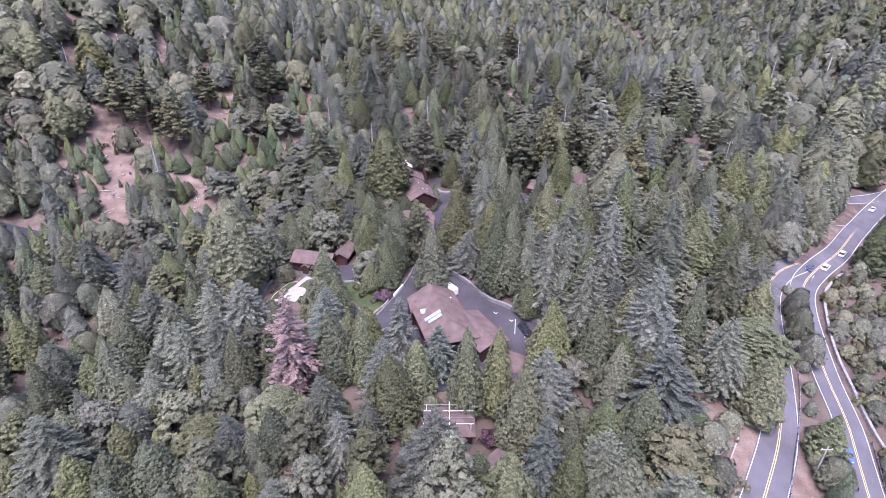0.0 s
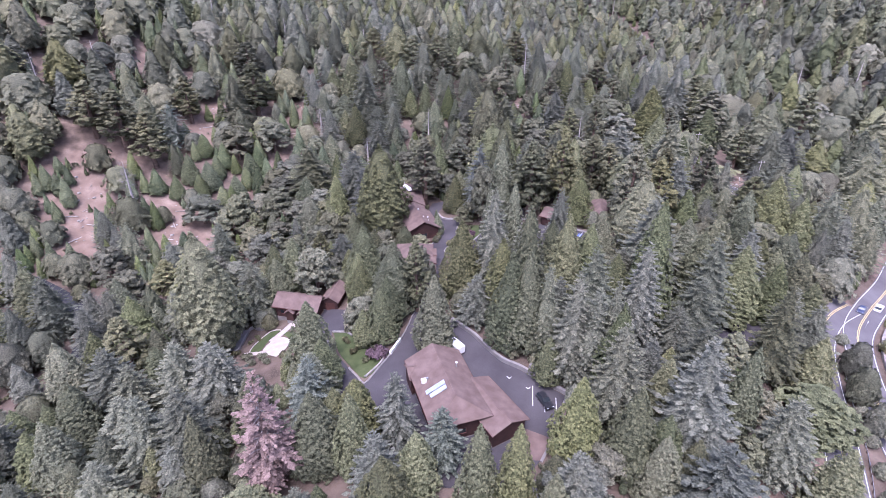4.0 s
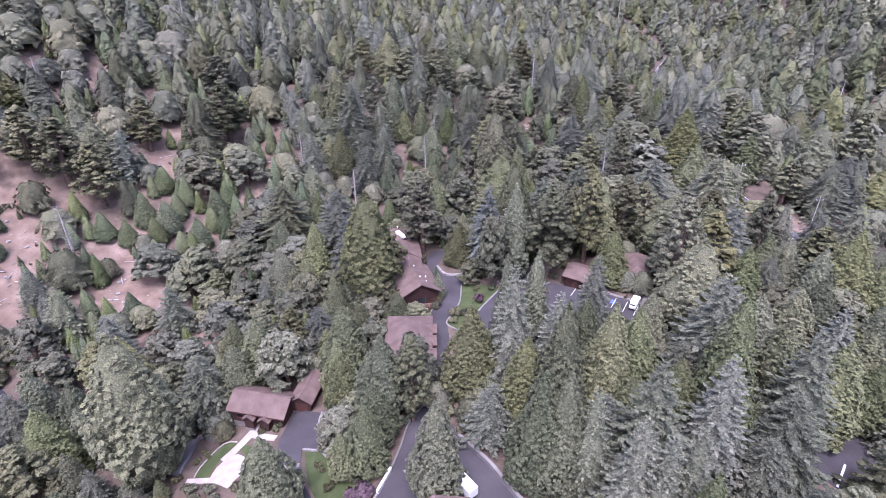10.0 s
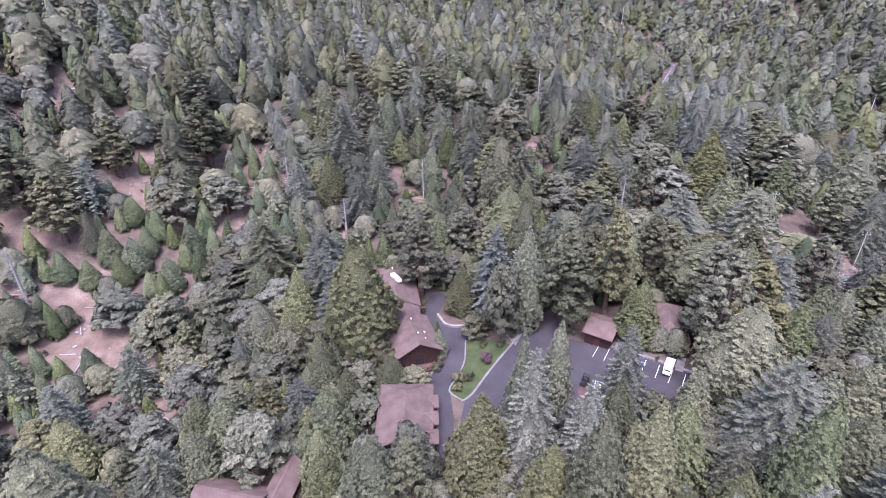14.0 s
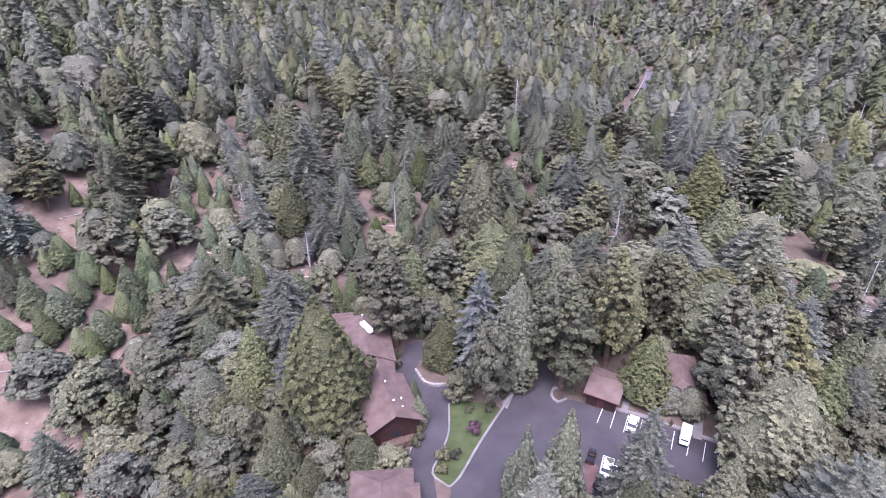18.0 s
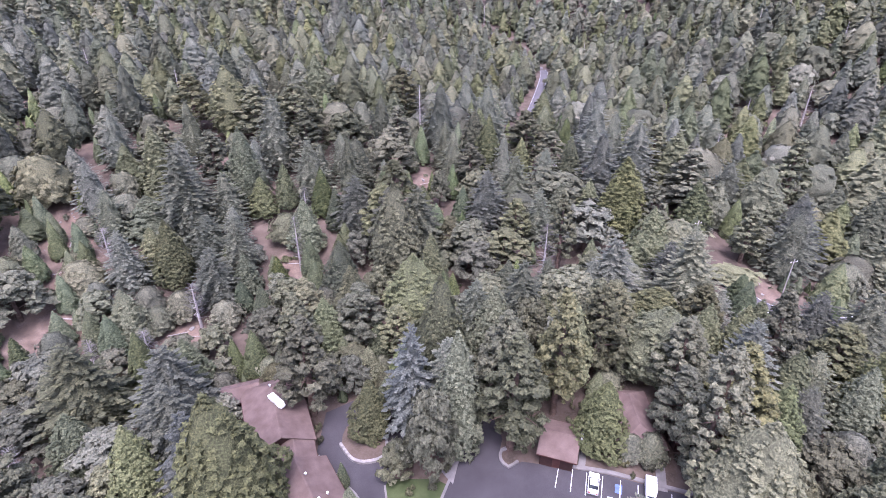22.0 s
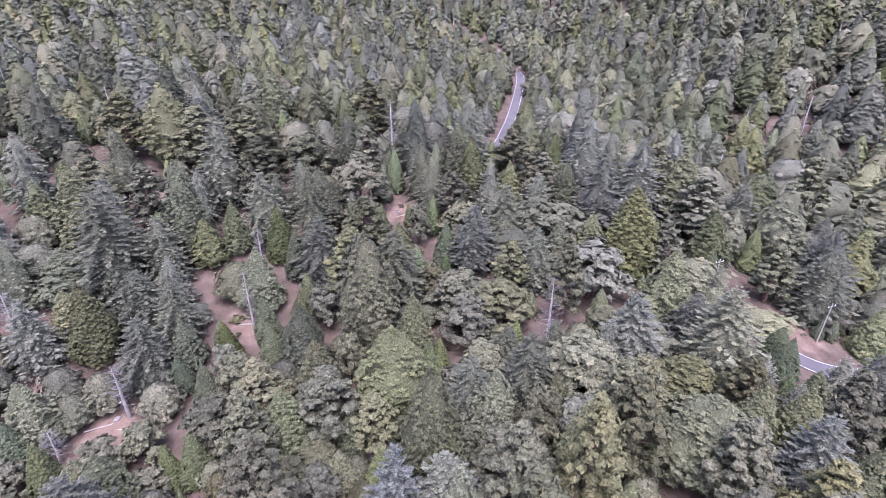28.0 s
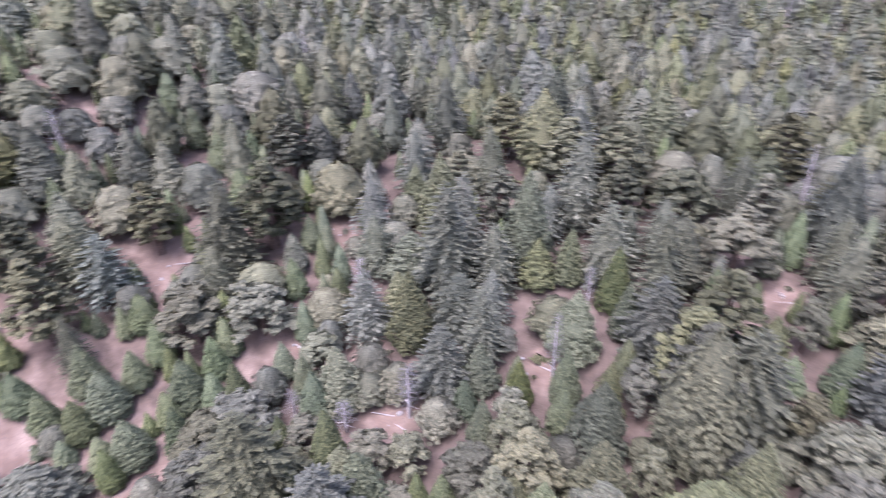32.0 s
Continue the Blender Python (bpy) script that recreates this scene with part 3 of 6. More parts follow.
patch("turning_island", [(-2.6, 193.6), (-0.8, 189.4), (1.9, 188), (4.9, 188.4), (6, 193), (3.4, 197.8), (-1.2, 197.6)], 0.35, 0.6, EARTH, "raised planted island in the turning court", "island")
stone_wall([(-2.7, 193.6), (-0.9, 189.4), (1.9, 187.8), (5, 188.3), (6.1, 193)], 0.7, 0.75, "low stone wall round the turning island")
stone_wall([(97.3, 82), (97.6, 88), (100, 100), (102.4, 110.3), (108, 123.9), (113.4, 133.6), (121, 141.5), (131, 150)], 0.9, 1.1, "pale rough stone wall beside the mountain road", 1.5)
stone_wall([(-28.4, 130.8), (-26.5, 130.3), (-24.8, 129.8), (-23.2, 128)], 0.5, 0.5, "round stones edging the lawn", 0.6)
stone_wall([(-26.6, 136.6), (-26.7, 138.4), (-26.5, 140.2)], 0.45, 0.45, "round stones edging the small lawn", 0.6)
stone_wall([(-17.9, 112.6), (-15.3, 116), (-13.9, 119.3)], 0.5, 0.5, "round stones edging the planted island", 0.6)


def guard_rail(points, label):
    rail = empty("guard_rail", None, label, "guard rail", kind="structure")
    line = smooth_line(points, 2.0)
    for up in (0.55, 0.75):
        ribbon("beam", line, -0.05, 0.05, up, 0.14, METAL, rail)
    me = None
    for q in line:
        if me is None:
            o = part("post", box(0.16, 0.16, 1.0, 0, 0, 0, 0.01), TRIM, rail)
            me = o.data
        else:
            o = new("post", me)
            o.parent = rail
        o.location = (q.x, q.y, land(q.x, q.y) - 0.2)


guard_rail([(56, 51), (68, 69.8), (79.6, 87.4), (86.2, 99.8), (92.2, 115.8), (98, 127)], "brown steel guard rail along the road")
guard_rail([(85, 60), (91.5, 75), (95.2, 84)], "brown steel guard rail beside the lower road")


def bars(name, label, rows, mat=PAINT_WHITE, wide=0.14):
    """Painted bars on the asphalt, one part each: from, to."""
    ob = empty(name, None, label, "road marking", kind="structure")
    for a, b in rows:
        ribbon("bar", [Vector(a), (Vector(a) + Vector(b)) / 2, Vector(b)], -wide / 2, wide / 2, 0.145, 0.03, mat, ob)


bars("stall_lines", "white painted parking bay lines", [((17.7, 107.2), (17, 102)), ((19.9, 105.6), (19.2, 100.6)), ((22, 104.2), (21.3, 99.2)), ((12.6, 109.9), (13.1, 109.3)), ((13.1, 109.3), (13.6, 109.8)), ((16.2, 107), (16.7, 106.4)), ((16.7, 106.4), (17.2, 107))])
bars("stall_lines", "white painted parking bay lines in the car park", [((33.3, 175.3), (30.9, 171.7)), ((35.2, 173.9), (32.9, 170.2)), ((37.2, 172.6), (34.9, 168.9)), ((39.4, 171.2), (37.0, 167.5)), ((41.8, 169.6), (39.4, 165.9)), ((44.1, 168.0), (41.8, 164.3)), ((46.3, 166.4), (43.9, 162.8)), ((48.5, 165.1), (46.1, 161.4)), ((50.6, 163.8), (48.2, 160.2)), ((52.8, 162.2), (50.4, 158.5)), ((57.3, 156.8), (54.9, 153.2))])
bars("hatched_bay", "white hatched parking bay", [((29.7, 164.4), (33.4, 162.0)), ((33.4, 162.0), (31.2, 158.6)), ((31.2, 158.6), (28.4, 157.8)), ((29.7, 164.4), (27.9, 161.1)), ((30.6, 163.6), (33.0, 161.3)), ((30.4, 162.6), (32.6, 160.7)), ((30.0, 161.7), (32.2, 160.0)), ((29.5, 160.8), (31.8, 159.3)), ((29.0, 159.8), (31.2, 158.7))])
bars("white_bar", "white painted bar across the small car park", [((71.9, 125.4), (67.4, 120.8))], PAINT_WHITE, 0.4)
bars("drain_cover", "white concrete strip across the drive", [((-33.1, 127.5), (-28.4, 127.4))], CONCRETE, 0.8)


# ---- buildings ----
def wall_piece(length, height, thick, openings, gable=0.0):
    """A wall along x with holes cut through it: (centre, width, sill, top) each. gable adds a peak."""
    bm = bmesh.new()
    cuts = sorted([(c - w / 2, c + w / 2, s, t) for c, w, s, t in openings])
    at = -length / 2
    for a, b, s, t in cuts:
        if a > at:
            box(a - at, thick, height, (a + at) / 2, 0, 0, bm=bm)
        if s > 0.05:
            box(b - a, thick, s, (a + b) / 2, 0, 0, bm=bm)
        if t < height - 0.05:
            box(b - a, thick, height - t, (a + b) / 2, 0, t, bm=bm)
        at = b
    if at < length / 2:
        box(length / 2 - at, thick, height, (at + length / 2) / 2, 0, 0, bm=bm)
    if gable:
        f = [bm.verts.new(p) for p in ((-length / 2, -thick / 2, height), (length / 2, -thick / 2, height), (0, -thick / 2, height + gable))]
        g = [bm.verts.new((v.co.x, thick / 2, v.co.z)) for v in f]
        bm.faces.new(f)
        bm.faces.new(g[::-1])
        for i in range(3):
            bm.faces.new((f[i], g[i], g[(i + 1) % 3], f[(i + 1) % 3]))
    bmesh.ops.remove_doubles(bm, verts=bm.verts, dist=0.002)
    bmesh.ops.recalc_face_normals(bm, faces=bm.faces)
    return bm


def slope(length, run, rise, thick, cut0=0.0, cut1=0.0):
    """One roof slope: eave along x at y=0, ridge at y=run; cut0 and cut1 shorten the ridge for hips."""
    bm = bmesh.new()
    low = [(-length / 2, 0, 0), (length / 2, 0, 0), (length / 2 - cut1, run, rise), (-length / 2 + cut0, run, rise)]
    a = [bm.verts.new(p) for p in low]
    b = [bm.verts.new((p[0], p[1], p[2] + thick)) for p in low]
    bm.faces.new(a[::-1])
    bm.faces.new(b)
    for i in range(4):
        bm.faces.new((a[i], a[(i + 1) % 4], b[(i + 1) % 4], b[i]))
    return bm


def building(name, label, x, y, z, turn, length, width, eave, rise, hip0=0.0, hip1=0.0, over=0.7, fronts=(), backs=(), ends0=(), ends1=(), roof=SHINGLE, deep=3.0, category="house"):
    """A timber building with its ridge along its own x. fronts face -y, backs +y, ends0 -x, ends1 +x: (place, width, sill, top, kind)."""
    b = empty(name, pose(x, y, z, 0, 0, turn), label, category)
    t = 0.24
    for ops, size, place, spin, cap in ((fronts, length, (0, -width / 2), 0, 0), (backs, length, (0, width / 2), 180, 0), (ends0, width - 2 * t, (-length / 2 + t / 2, 0), -90, hip0), (ends1, width - 2 * t, (length / 2 - t / 2, 0), 90, hip1)):
        peak = 0.0 if (not abs(spin) == 90 or cap) else rise * (width - 2 * t) / (width + 2 * over) - 0.1
        bm = wall_piece(size, eave, t, [o[:4] for o in ops], peak)
        off = t / 2 if spin == 0 else (-t / 2 if spin == 180 else 0)
        m = Matrix.Translation((place[0], place[1] + off, 0)) @ Matrix.Rotation(radians(spin), 4, "Z")
        bmesh.ops.transform(bm, matrix=m, verts=bm.verts)
        wall = part("wall", bm, WOOD_WALL, b)
        for c, w, s, top, kind in ops:
            opening(kind, c, w, s, top, t, m, b)
    part("foundation", box(length - 0.1, width - 0.1, deep, 0, 0, -deep, 0), CONCRETE, b, "grey concrete foundation")
    run, full = width / 2 + over, length + 2 * over
    for spin in (0, 180):
        bm = slope(full, run, rise, 0.18, *((hip0, hip1) if spin == 0 else (hip1, hip0)))
        bmesh.ops.transform(bm, matrix=Matrix.Rotation(radians(spin), 4, "Z") @ Matrix.Translation((0, -run, eave - 0.12)), verts=bm.verts)
        part("roof_slope", bm, roof, b)
        bm = box(full, 0.06, 0.24, 0, -run - 0.03, eave - 0.2)
        bmesh.ops.transform(bm, matrix=Matrix.Rotation(radians(spin), 4, "Z"), verts=bm.verts)
        part("fascia", bm, TRIM, b)
    for cut, spin in ((hip0, -90), (hip1, 90)):
        if cut:
            bm = slope(2 * run, cut, rise, 0.18, run, run)
            bmesh.ops.transform(bm, matrix=Matrix.Rotation(radians(spin), 4, "Z") @ Matrix.Translation((0, -full / 2, eave - 0.12)), verts=bm.verts)
            part("roof_hip", bm, roof, b)
    part("ridge_cap", box(full - hip0 - hip1 - 0.04, 0.35, 0.08, (hip0 - hip1) / 2, 0, eave + rise + 0.02, 0.02), roof, b)
    bpy.context.view_layer.update()
    KEEP_CLEAR.append((x, y, 0.45 * max(length, width)))
    for k in (-0.35, 0.35):
        if length > width * 1.3:
            KEEP_CLEAR.append((x + k * length * math.cos(radians(turn)), y + k * length * math.sin(radians(turn)), width * 0.5))
    return b


def opening(kind, c, w, s, top, t, m, parent):
    """A window or a door in its hole: frame, panes or leaf."""
    def put(name, bm, mat, under, label=""):
        bmesh.ops.transform(bm, matrix=m, verts=bm.verts)
        return part(name, bm, mat, under, label)
    f = bmesh.new()
    k = 0.1
    for sx, sz, px, pz in ((w + 0.1, k, c, s - 0.02), (w + 0.1, k, c, top - k + 0.02), (k, top - s - 2 * k + 0.04, c - w / 2, s + k - 0.02), (k, top - s - 2 * k + 0.04, c + w / 2, s + k - 0.02)):
        box(sx, t + 0.08, sz, px, 0, pz, bm=f)
    if kind == "window":
        win = put("window", f, TRIM, parent)
        put("pane", box(w - k, 0.03, top - s - k, c, 0.02, s + k / 2), GLASS, win)
    else:
        d = put("door", f, TRIM, parent)
        put("leaf", box(w - k, 0.06, top - s - k, c, 0.0, s + 0.02, 0.01), WHITE if kind == "white_door" else TRIM, d)


lodge = building("lodge", "large lodge with broad brown shingle roof and dark walls", -0.3, 103.2, 0.4, -72.6, 18.4, 10.4, 4.5, 3.1, hip1=4.0, over=0.8, deep=2.0,
                 fronts=[(-6.5, 2.0, 0.9, 2.3, "window"), (-2.5, 2.0, 0.9, 2.3, "window"), (1, 1.2, 0, 2.2, "door"), (5, 1.8, 0.9, 2.3, "window")],
                 backs=[(-6, 1.6, 0.9, 2.3, "window")], ends0=[(-2.4, 2.0, 0.9, 2.3, "window"), (2.0, 1.2, 0, 2.2, "door")], ends1=[(0, 2.0, 0.9, 2.3, "window")])
lodge_wing = building("lodge_wing", "lower brown-roofed wing of the lodge", 8.2, 99.3, 0.4, -60, 12.5, 7.2, 3.5, 1.45, over=0.6, deep=2.0, backs=[(-3, 1.6, 0.9, 2.2, "window"), (2, 1.6, 0.9, 2.2, "window")])
lodge_porch = building("lodge_porch", "lower brown-roofed northern bay of the lodge", -4.9, 108.9, 0.4, 17.4, 6.6, 4.4, 3.9, 1.5, over=0.4, deep=2.0, backs=[(0, 1.6, 0.9, 2.2, "window")])
house = building("house", "dark red timber house with brown gable roof", -39.0, 142.3, -4.6, -13, 11.6, 6.4, 3.2, 2.3, fronts=[(-4, 1.2, 0.9, 2.1, "window"), (-0.8, 1.1, 0, 2.1, "door"), (1.8, 0.6, 0.7, 2.1, "window"), (2.6, 0.6, 0.7, 2.1, "window")])
for k in (-1.2, 2.2):
    p = house.matrix_world @ Vector((k, -3.4, 0))
    building("house_porch", "small gabled entrance porch of the house", p.x, p.y, -4.6, 77, 2.2, 2.0, 2.4, 0.9, over=0.3, deep=1.0)
garage = building("garage", "narrow dark red garage with brown gable roof", -30.4, 145.4, -3.5, 80, 8.0, 4.2, 2.7, 1.6, over=0.5, ends0=[(0, 2.6, 0, 2.2, "door")])
building("cabin", "broad brown-roofed cabin with three eastern gables", -9.2, 156.2, 0.1, 90, 15.5, 9.4, 3.9, 3.0, hip1=5.0, backs=[(-4, 1.4, 0.9, 2.2, "window")])
for y in (160.0, 155.6, 151.0):
    building("cabin_gable", "small brown gable wing with shaded porch", -5.0, y, 0.1, 2, 3.6, 2.8, 3.6, 1.2, over=0.4, deep=1.0, ends1=[(0, 1.4, 0.4, 2.3, "window")])
dorm_mid = building("cabin", "brown-roofed cabin with timber gable porch", -8.7, 180.6, 0.0, 107, 12.5, 9.4, 3.9, 3.0, over=0.8, ends0=[(0, 2.2, 0.5, 2.6, "window")])
building("cabin_link", "low brown-roofed link between two cabins", -10.6, 189.0, 0.0, 95, 9, 6.2, 3.6, 1.9, over=0.5)
building("cabin", "large brown-roofed cabin with white roof unit", -14.2, 202.0, 0.0, 98, 18, 10.5, 3.8, 3.0, hip1=5.0, backs=[(-4, 1.4, 0.9, 2.2, "window")], fronts=[(3, 1.4, 0.9, 2.2, "window"), (-3, 1.2, 0, 2.1, "door")])
dorm_arm = building("cabin_wing", "low brown-roofed wing of the cabin", -21.2, 210.2, -0.3, 5, 6.5, 5.0, 3.6, 1.6, over=0.5)
shop = building("cabin", "small brown-roofed cabin beside the car park", 34.6, 178.2, 4.7, -34, 5.6, 7.4, 3.0, 1.7, over=0.6, fronts=[(0, 1.2, 0, 2.1, "door")], ends1=[(0, 1.2, 0.9, 2.0, "window")])
hall = building("hall", "brown hipped hall in the trees by the car park", 49.0, 178.6, 5.0, 73, 13, 7.4, 3.6, 2.6, hip0=3.5, hip1=3.5, over=0.6)
building("hall_wing", "brown-roofed wing of the hall", 57.0, 174.2, 5.0, -10, 5.5, 5.0, 3.4, 1.7, over=0.5)
hut = building("hut", "small brown-roofed hut beside the car park", 59.0, 166.8, 4.8, -40, 4.5, 4, 2.8, 1.4, over=0.4)
pavilion = building("pavilion", "red-brown roofed pavilion under pale roof pipes", 1.2, 74.2, -1.5, 0, 8.6, 6.4, 2.8, 1.6, hip1=3.0, over=0.6)
annex = building("annex", "small flat-pitched brown-roofed annex", 9.8, 65.2, -3.2, 45, 5.0, 4.6, 3.0, 0.9, over=0.4)
store = building("store", "narrow red-brown roofed store under trees", 15.6, 59.6, -3.8, 84, 5.5, 3.2, 3.0, 0.9, over=0.3)


def timber_deck(m, label, wide, deep, high):
    """A railed timber deck before a gable: boards, joists, posts, rails and balusters."""
    d = empty("timber_deck", m, label, "deck")
    count = int(wide / 0.3)
    for k in range(count):
        part("board", box(deep, 0.26, 0.05, 0, (k + 0.5) * wide / count - wide / 2, high), BARK, d)
    for sx in (-deep / 2 + 0.1, deep / 2 - 0.1):
        part("joist", box(0.1, wide, 0.2, sx, 0, high - 0.21), TRIM, d)
    for sx, sy in ((-1, -1), (-1, -0.33), (-1, 0.33), (-1, 1), (1, -1), (1, 1)):
        part("post", box(0.12, 0.12, high + 1.1 + 2.2, sx * (deep / 2 - 0.08), sy * (wide / 2 - 0.08), -2.2), TRIM, d)
    for z in (0.5, 1.0):
        part("rail", box(0.08, wide, 0.08, -deep / 2 + 0.08, 0, high + z), TRIM, d)
        for sy in (-1, 1):
            part("side_rail", box(deep, 0.08, 0.08, 0, sy * (wide / 2 - 0.08), high + z), TRIM, d)
    for k in range(int(wide / 0.45)):
        part("baluster", box(0.05, 0.05, 0.9, -deep / 2 + 0.08, (k + 0.5) * 0.45 - wide / 2, high + 0.08), TRIM, d)


timber_deck(dorm_mid.matrix_world @ Matrix.Translation((-7.6, 0, 0)), "dark timber deck with railings below the cabin gable", 6.4, 2.4, 0.6)
timber_deck(dorm_arm.matrix_world @ Matrix.Translation((-1.0, -3.5, 0)) @ pose(0, 0, 0, 0, 0, 90), "dark railed timber porch deck beside the cabin wing", 3.6, 1.6, 0.5)


def on_roof(name, label, category, x, y, z, turn, tilt, lean=0):
    return empty(name, pose(x, y, z, tilt, lean, turn), label, category)


SOLAR = surface("solar_cell", (0.3, 0.35, 0.42), (0.42, 0.47, 0.52), 0.8, 0.2, spec=0.6)
for along, up_roof, long in ((1.6, -2.7, 4.2), (2.9, -2.5, 3.6)):
    solar = empty("solar_panel", lodge.matrix_world @ Matrix.Translation((along, up_roof, 4.62 + 3.1 * (1 + up_roof / 6.0) + 0.12)) @ pose(0, 0, 0, 27.3), "pale blue-white framed solar panel on the roof", "solar panel")
    part("frame", box(1.15, long, 0.08, 0, 0, 0, 0.01), METAL, solar)
    cells = int(long / 0.68)
    for k in range(cells):
        part("cell", box(1.0, long / cells - 0.06, 0.03, 0, (k + 0.5) * long / cells - long / 2, 0.08), SOLAR, solar)


def duct(x, y, z, turn, long, wide, high, label):
    u = on_roof("roof_unit", label, "roof unit", x, y, z, turn, 0)
    part("casing", box(long, wide, high, 0, 0, 0, 0.08), WHITE, u)
    part("hood", box(0.5, wide * 0.8, high * 0.7, long / 2 + 0.2, 0, 0.05, 0.1), WHITE, u)
    part("base", box(long * 0.7, wide * 0.7, 1.4, 0, 0, -1.35), METAL, u)


duct(-13.7, 202.0, 6.6, -57, 4.0, 1.3, 0.9, "long white air unit on the cabin roof")
duct(39.0, 178.6, 7.2, 64, 3.4, 0.8, 0.7, "white duct unit at the cabin roof edge")
for x, y, z in ((-7.2, 178.4, 6.3), (-5.8, 179.6, 5.6), (-9.0, 183.5, 6.6), (-5.6, 177.6, 5.3), (50.3, 180.2, 7.6), (50.9, 176.4, 7.3), (49.9, 174.0, 7.4), (-14.9, 206.4, 6.9), (1.8, 107.3, 7.1)):
    v = on_roof("roof_vent", "small pale metal vent on a brown roof", "vent", x, y, z, 0, 0)
    part("pipe", tube(0, 0, -0.8, 0.45, 0.14, 0.14, 8), METAL, v)
    part("cap", tube(0, 0, 0.45, 0.62, 0.26, 0.08, 8), WHITE, v)
dish = on_roof("roof_vent_unit", "white kitchen exhaust unit on the lodge roof", "vent", -4.7, 103.2, 6.2, 18, 0)
part("cabinet", box(1.0, 0.8, 0.9, 0, 0, -0.3, 0.05), WHITE, dish)
part("duct", tube(0.8, 0.2, -0.4, 0.6, 0.25, 0.2, 8), METAL, dish)
pipes = on_roof("roof_frame", "white pipe frame above the pavilion roof", "pipe frame", 1.0, 74.4, 2.9, 0, 0)
for k in range(4):
    part("pipe", box(9.4, 0.08, 0.08, 0, -2.6 + k * 1.6, 0.3), METAL if k % 2 else WHITE, pipes)
part("cross_pipe", box(0.14, 6.4, 0.12, 0.2, 0, 0.44), WHITE, pipes)
for sx in (-4.2, 4.2):
    for sy in (-2.6, 2.2):
        part("post", box(0.12, 0.12, 4.2, sx, sy, -3.9), WHITE, pipes)
gazebo = empty("garden_shelter", pose(-24.6, 137.8, land(-24.6, 137.8), 0, 0, 20), "small grey pyramid-roofed garden shelter on the lawn", "shelter")
bm = bmesh.new()
bmesh.ops.create_cone(bm, segments=4, radius1=1.3, radius2=0.05, depth=0.8, cap_ends=True, matrix=Matrix.Translation((0, 0, 2.2)) @ Matrix.Rotation(radians(45), 4, "Z"))
part("roof", bm, SLATE, gazebo)
for sx in (-0.75, 0.75):
    for sy in (-0.75, 0.75):
        part("post", box(0.1, 0.1, 1.95, sx, sy, -0.1), TRIM, gazebo)


# ---- vehicles ----
def paint(name, colour, rough=0.3):
    m, n, l, b = material(name, rough, 0.0, 0.5)
    c = blend(n, l, span(n, l, noise_of(n, l, 3.0), 0.3, 0.7, 0, 0.15), colour, tuple(v * 0.7 for v in colour))
    l.new(c, b.inputs["Base Color"])
    b.inputs["Coat Weight"].default_value = 0.4
    return m


CAR_WHITE, CAR_BLACK, CAR_BLUE, CAR_NAVY = paint("white_car_paint", (0.72, 0.72, 0.73)), paint("black_car_paint", (0.02, 0.02, 0.024)), paint("blue_car_paint", (0.08, 0.14, 0.36)), paint("navy_car_paint", (0.04, 0.05, 0.1))
LAMP, TAIL = paint("headlamp_lens", (0.75, 0.76, 0.78), 0.15), paint("tail_lamp_lens", (0.35, 0.03, 0.03), 0.2)


def swept(profile, half, narrow, bm=None):
    """A body from a side outline, narrower towards the top."""
    bm = bm or bmesh.new()
    zs = [p[1] for p in profile]
    lo, hi = min(zs), max(zs)
    side = []
    for s in (-1, 1):
        side.append([bm.verts.new((x, s * half * (1 - narrow * (z - lo) / (hi - lo)), z)) for x, z in profile])
    n = len(profile)
    for i in range(n):
        bm.faces.new((side[0][i], side[0][(i + 1) % n], side[1][(i + 1) % n], side[1][i]))
    bm.faces.new(side[0][::-1])
    bm.faces.new(side[1])
    bmesh.ops.recalc_face_normals(bm, faces=bm.faces)
    bmesh.ops.bevel(bm, geom=[e for e in bm.edges if e.calc_face_angle(0) > 0.5], offset=0.06, segments=2, affect="EDGES")
    return bm


def car(x, y, turn, mat, label, long=4.6, high=1.48, suv=False):
    c = empty("car", pose(x, y, land(x, y) + 0.13, 0, 0, turn), label, "car", "parked cars")
    long *= 0.9
    L = long / 2
    k = high - 0.55
    part("body", swept([(-L, 0.3), (L, 0.3), (L, 0.62), (L - 0.12, 0.78), (L * 0.42, 0.92), (-L * 0.62 if not suv else -L + 0.1, 0.98), (-L, 0.86)], 0.9, 0.06), mat, c)
    rear = -L * 0.72 if not suv else -L + 0.12
    part("glazing", swept([(L * 0.4, 0.9), (L * 0.14, 0.55 + k * 0.93), (rear + 0.45, 0.55 + k * 0.93), (rear, 0.95)], 0.8, 0.2), GLASS, c)
    part("roof", swept([(L * 0.14, 0.5 + k * 0.9), (L * 0.1, 0.55 + k), (rear + 0.5, 0.55 + k), (rear + 0.42, 0.5 + k * 0.9)], 0.66, 0.05), mat, c)
    for sx in (-0.62, 0.6):
        for sy in (-0.8, 0.8):
            w = part("wheel", disc(0.33, 0.22), RUBBER, c)
            w.location = (sx * L, sy, 0.33)
            r = part("rim", disc(0.2, 0.24), METAL, w)
    for sy in (-0.62, 0.62):
        part("headlight", box(0.1, 0.34, 0.14, L - 0.05, sy, 0.6, 0.02), LAMP, c)
        part("tail_light", box(0.1, 0.3, 0.16, -L + 0.03, sy, 0.66, 0.02), TAIL, c)
        part("mirror", box(0.14, 0.16, 0.12, L * 0.34, sy * 1.52, 0.92, 0.02), mat, c)
    KEEP_CLEAR.append((x, y, 2.2))
    return c


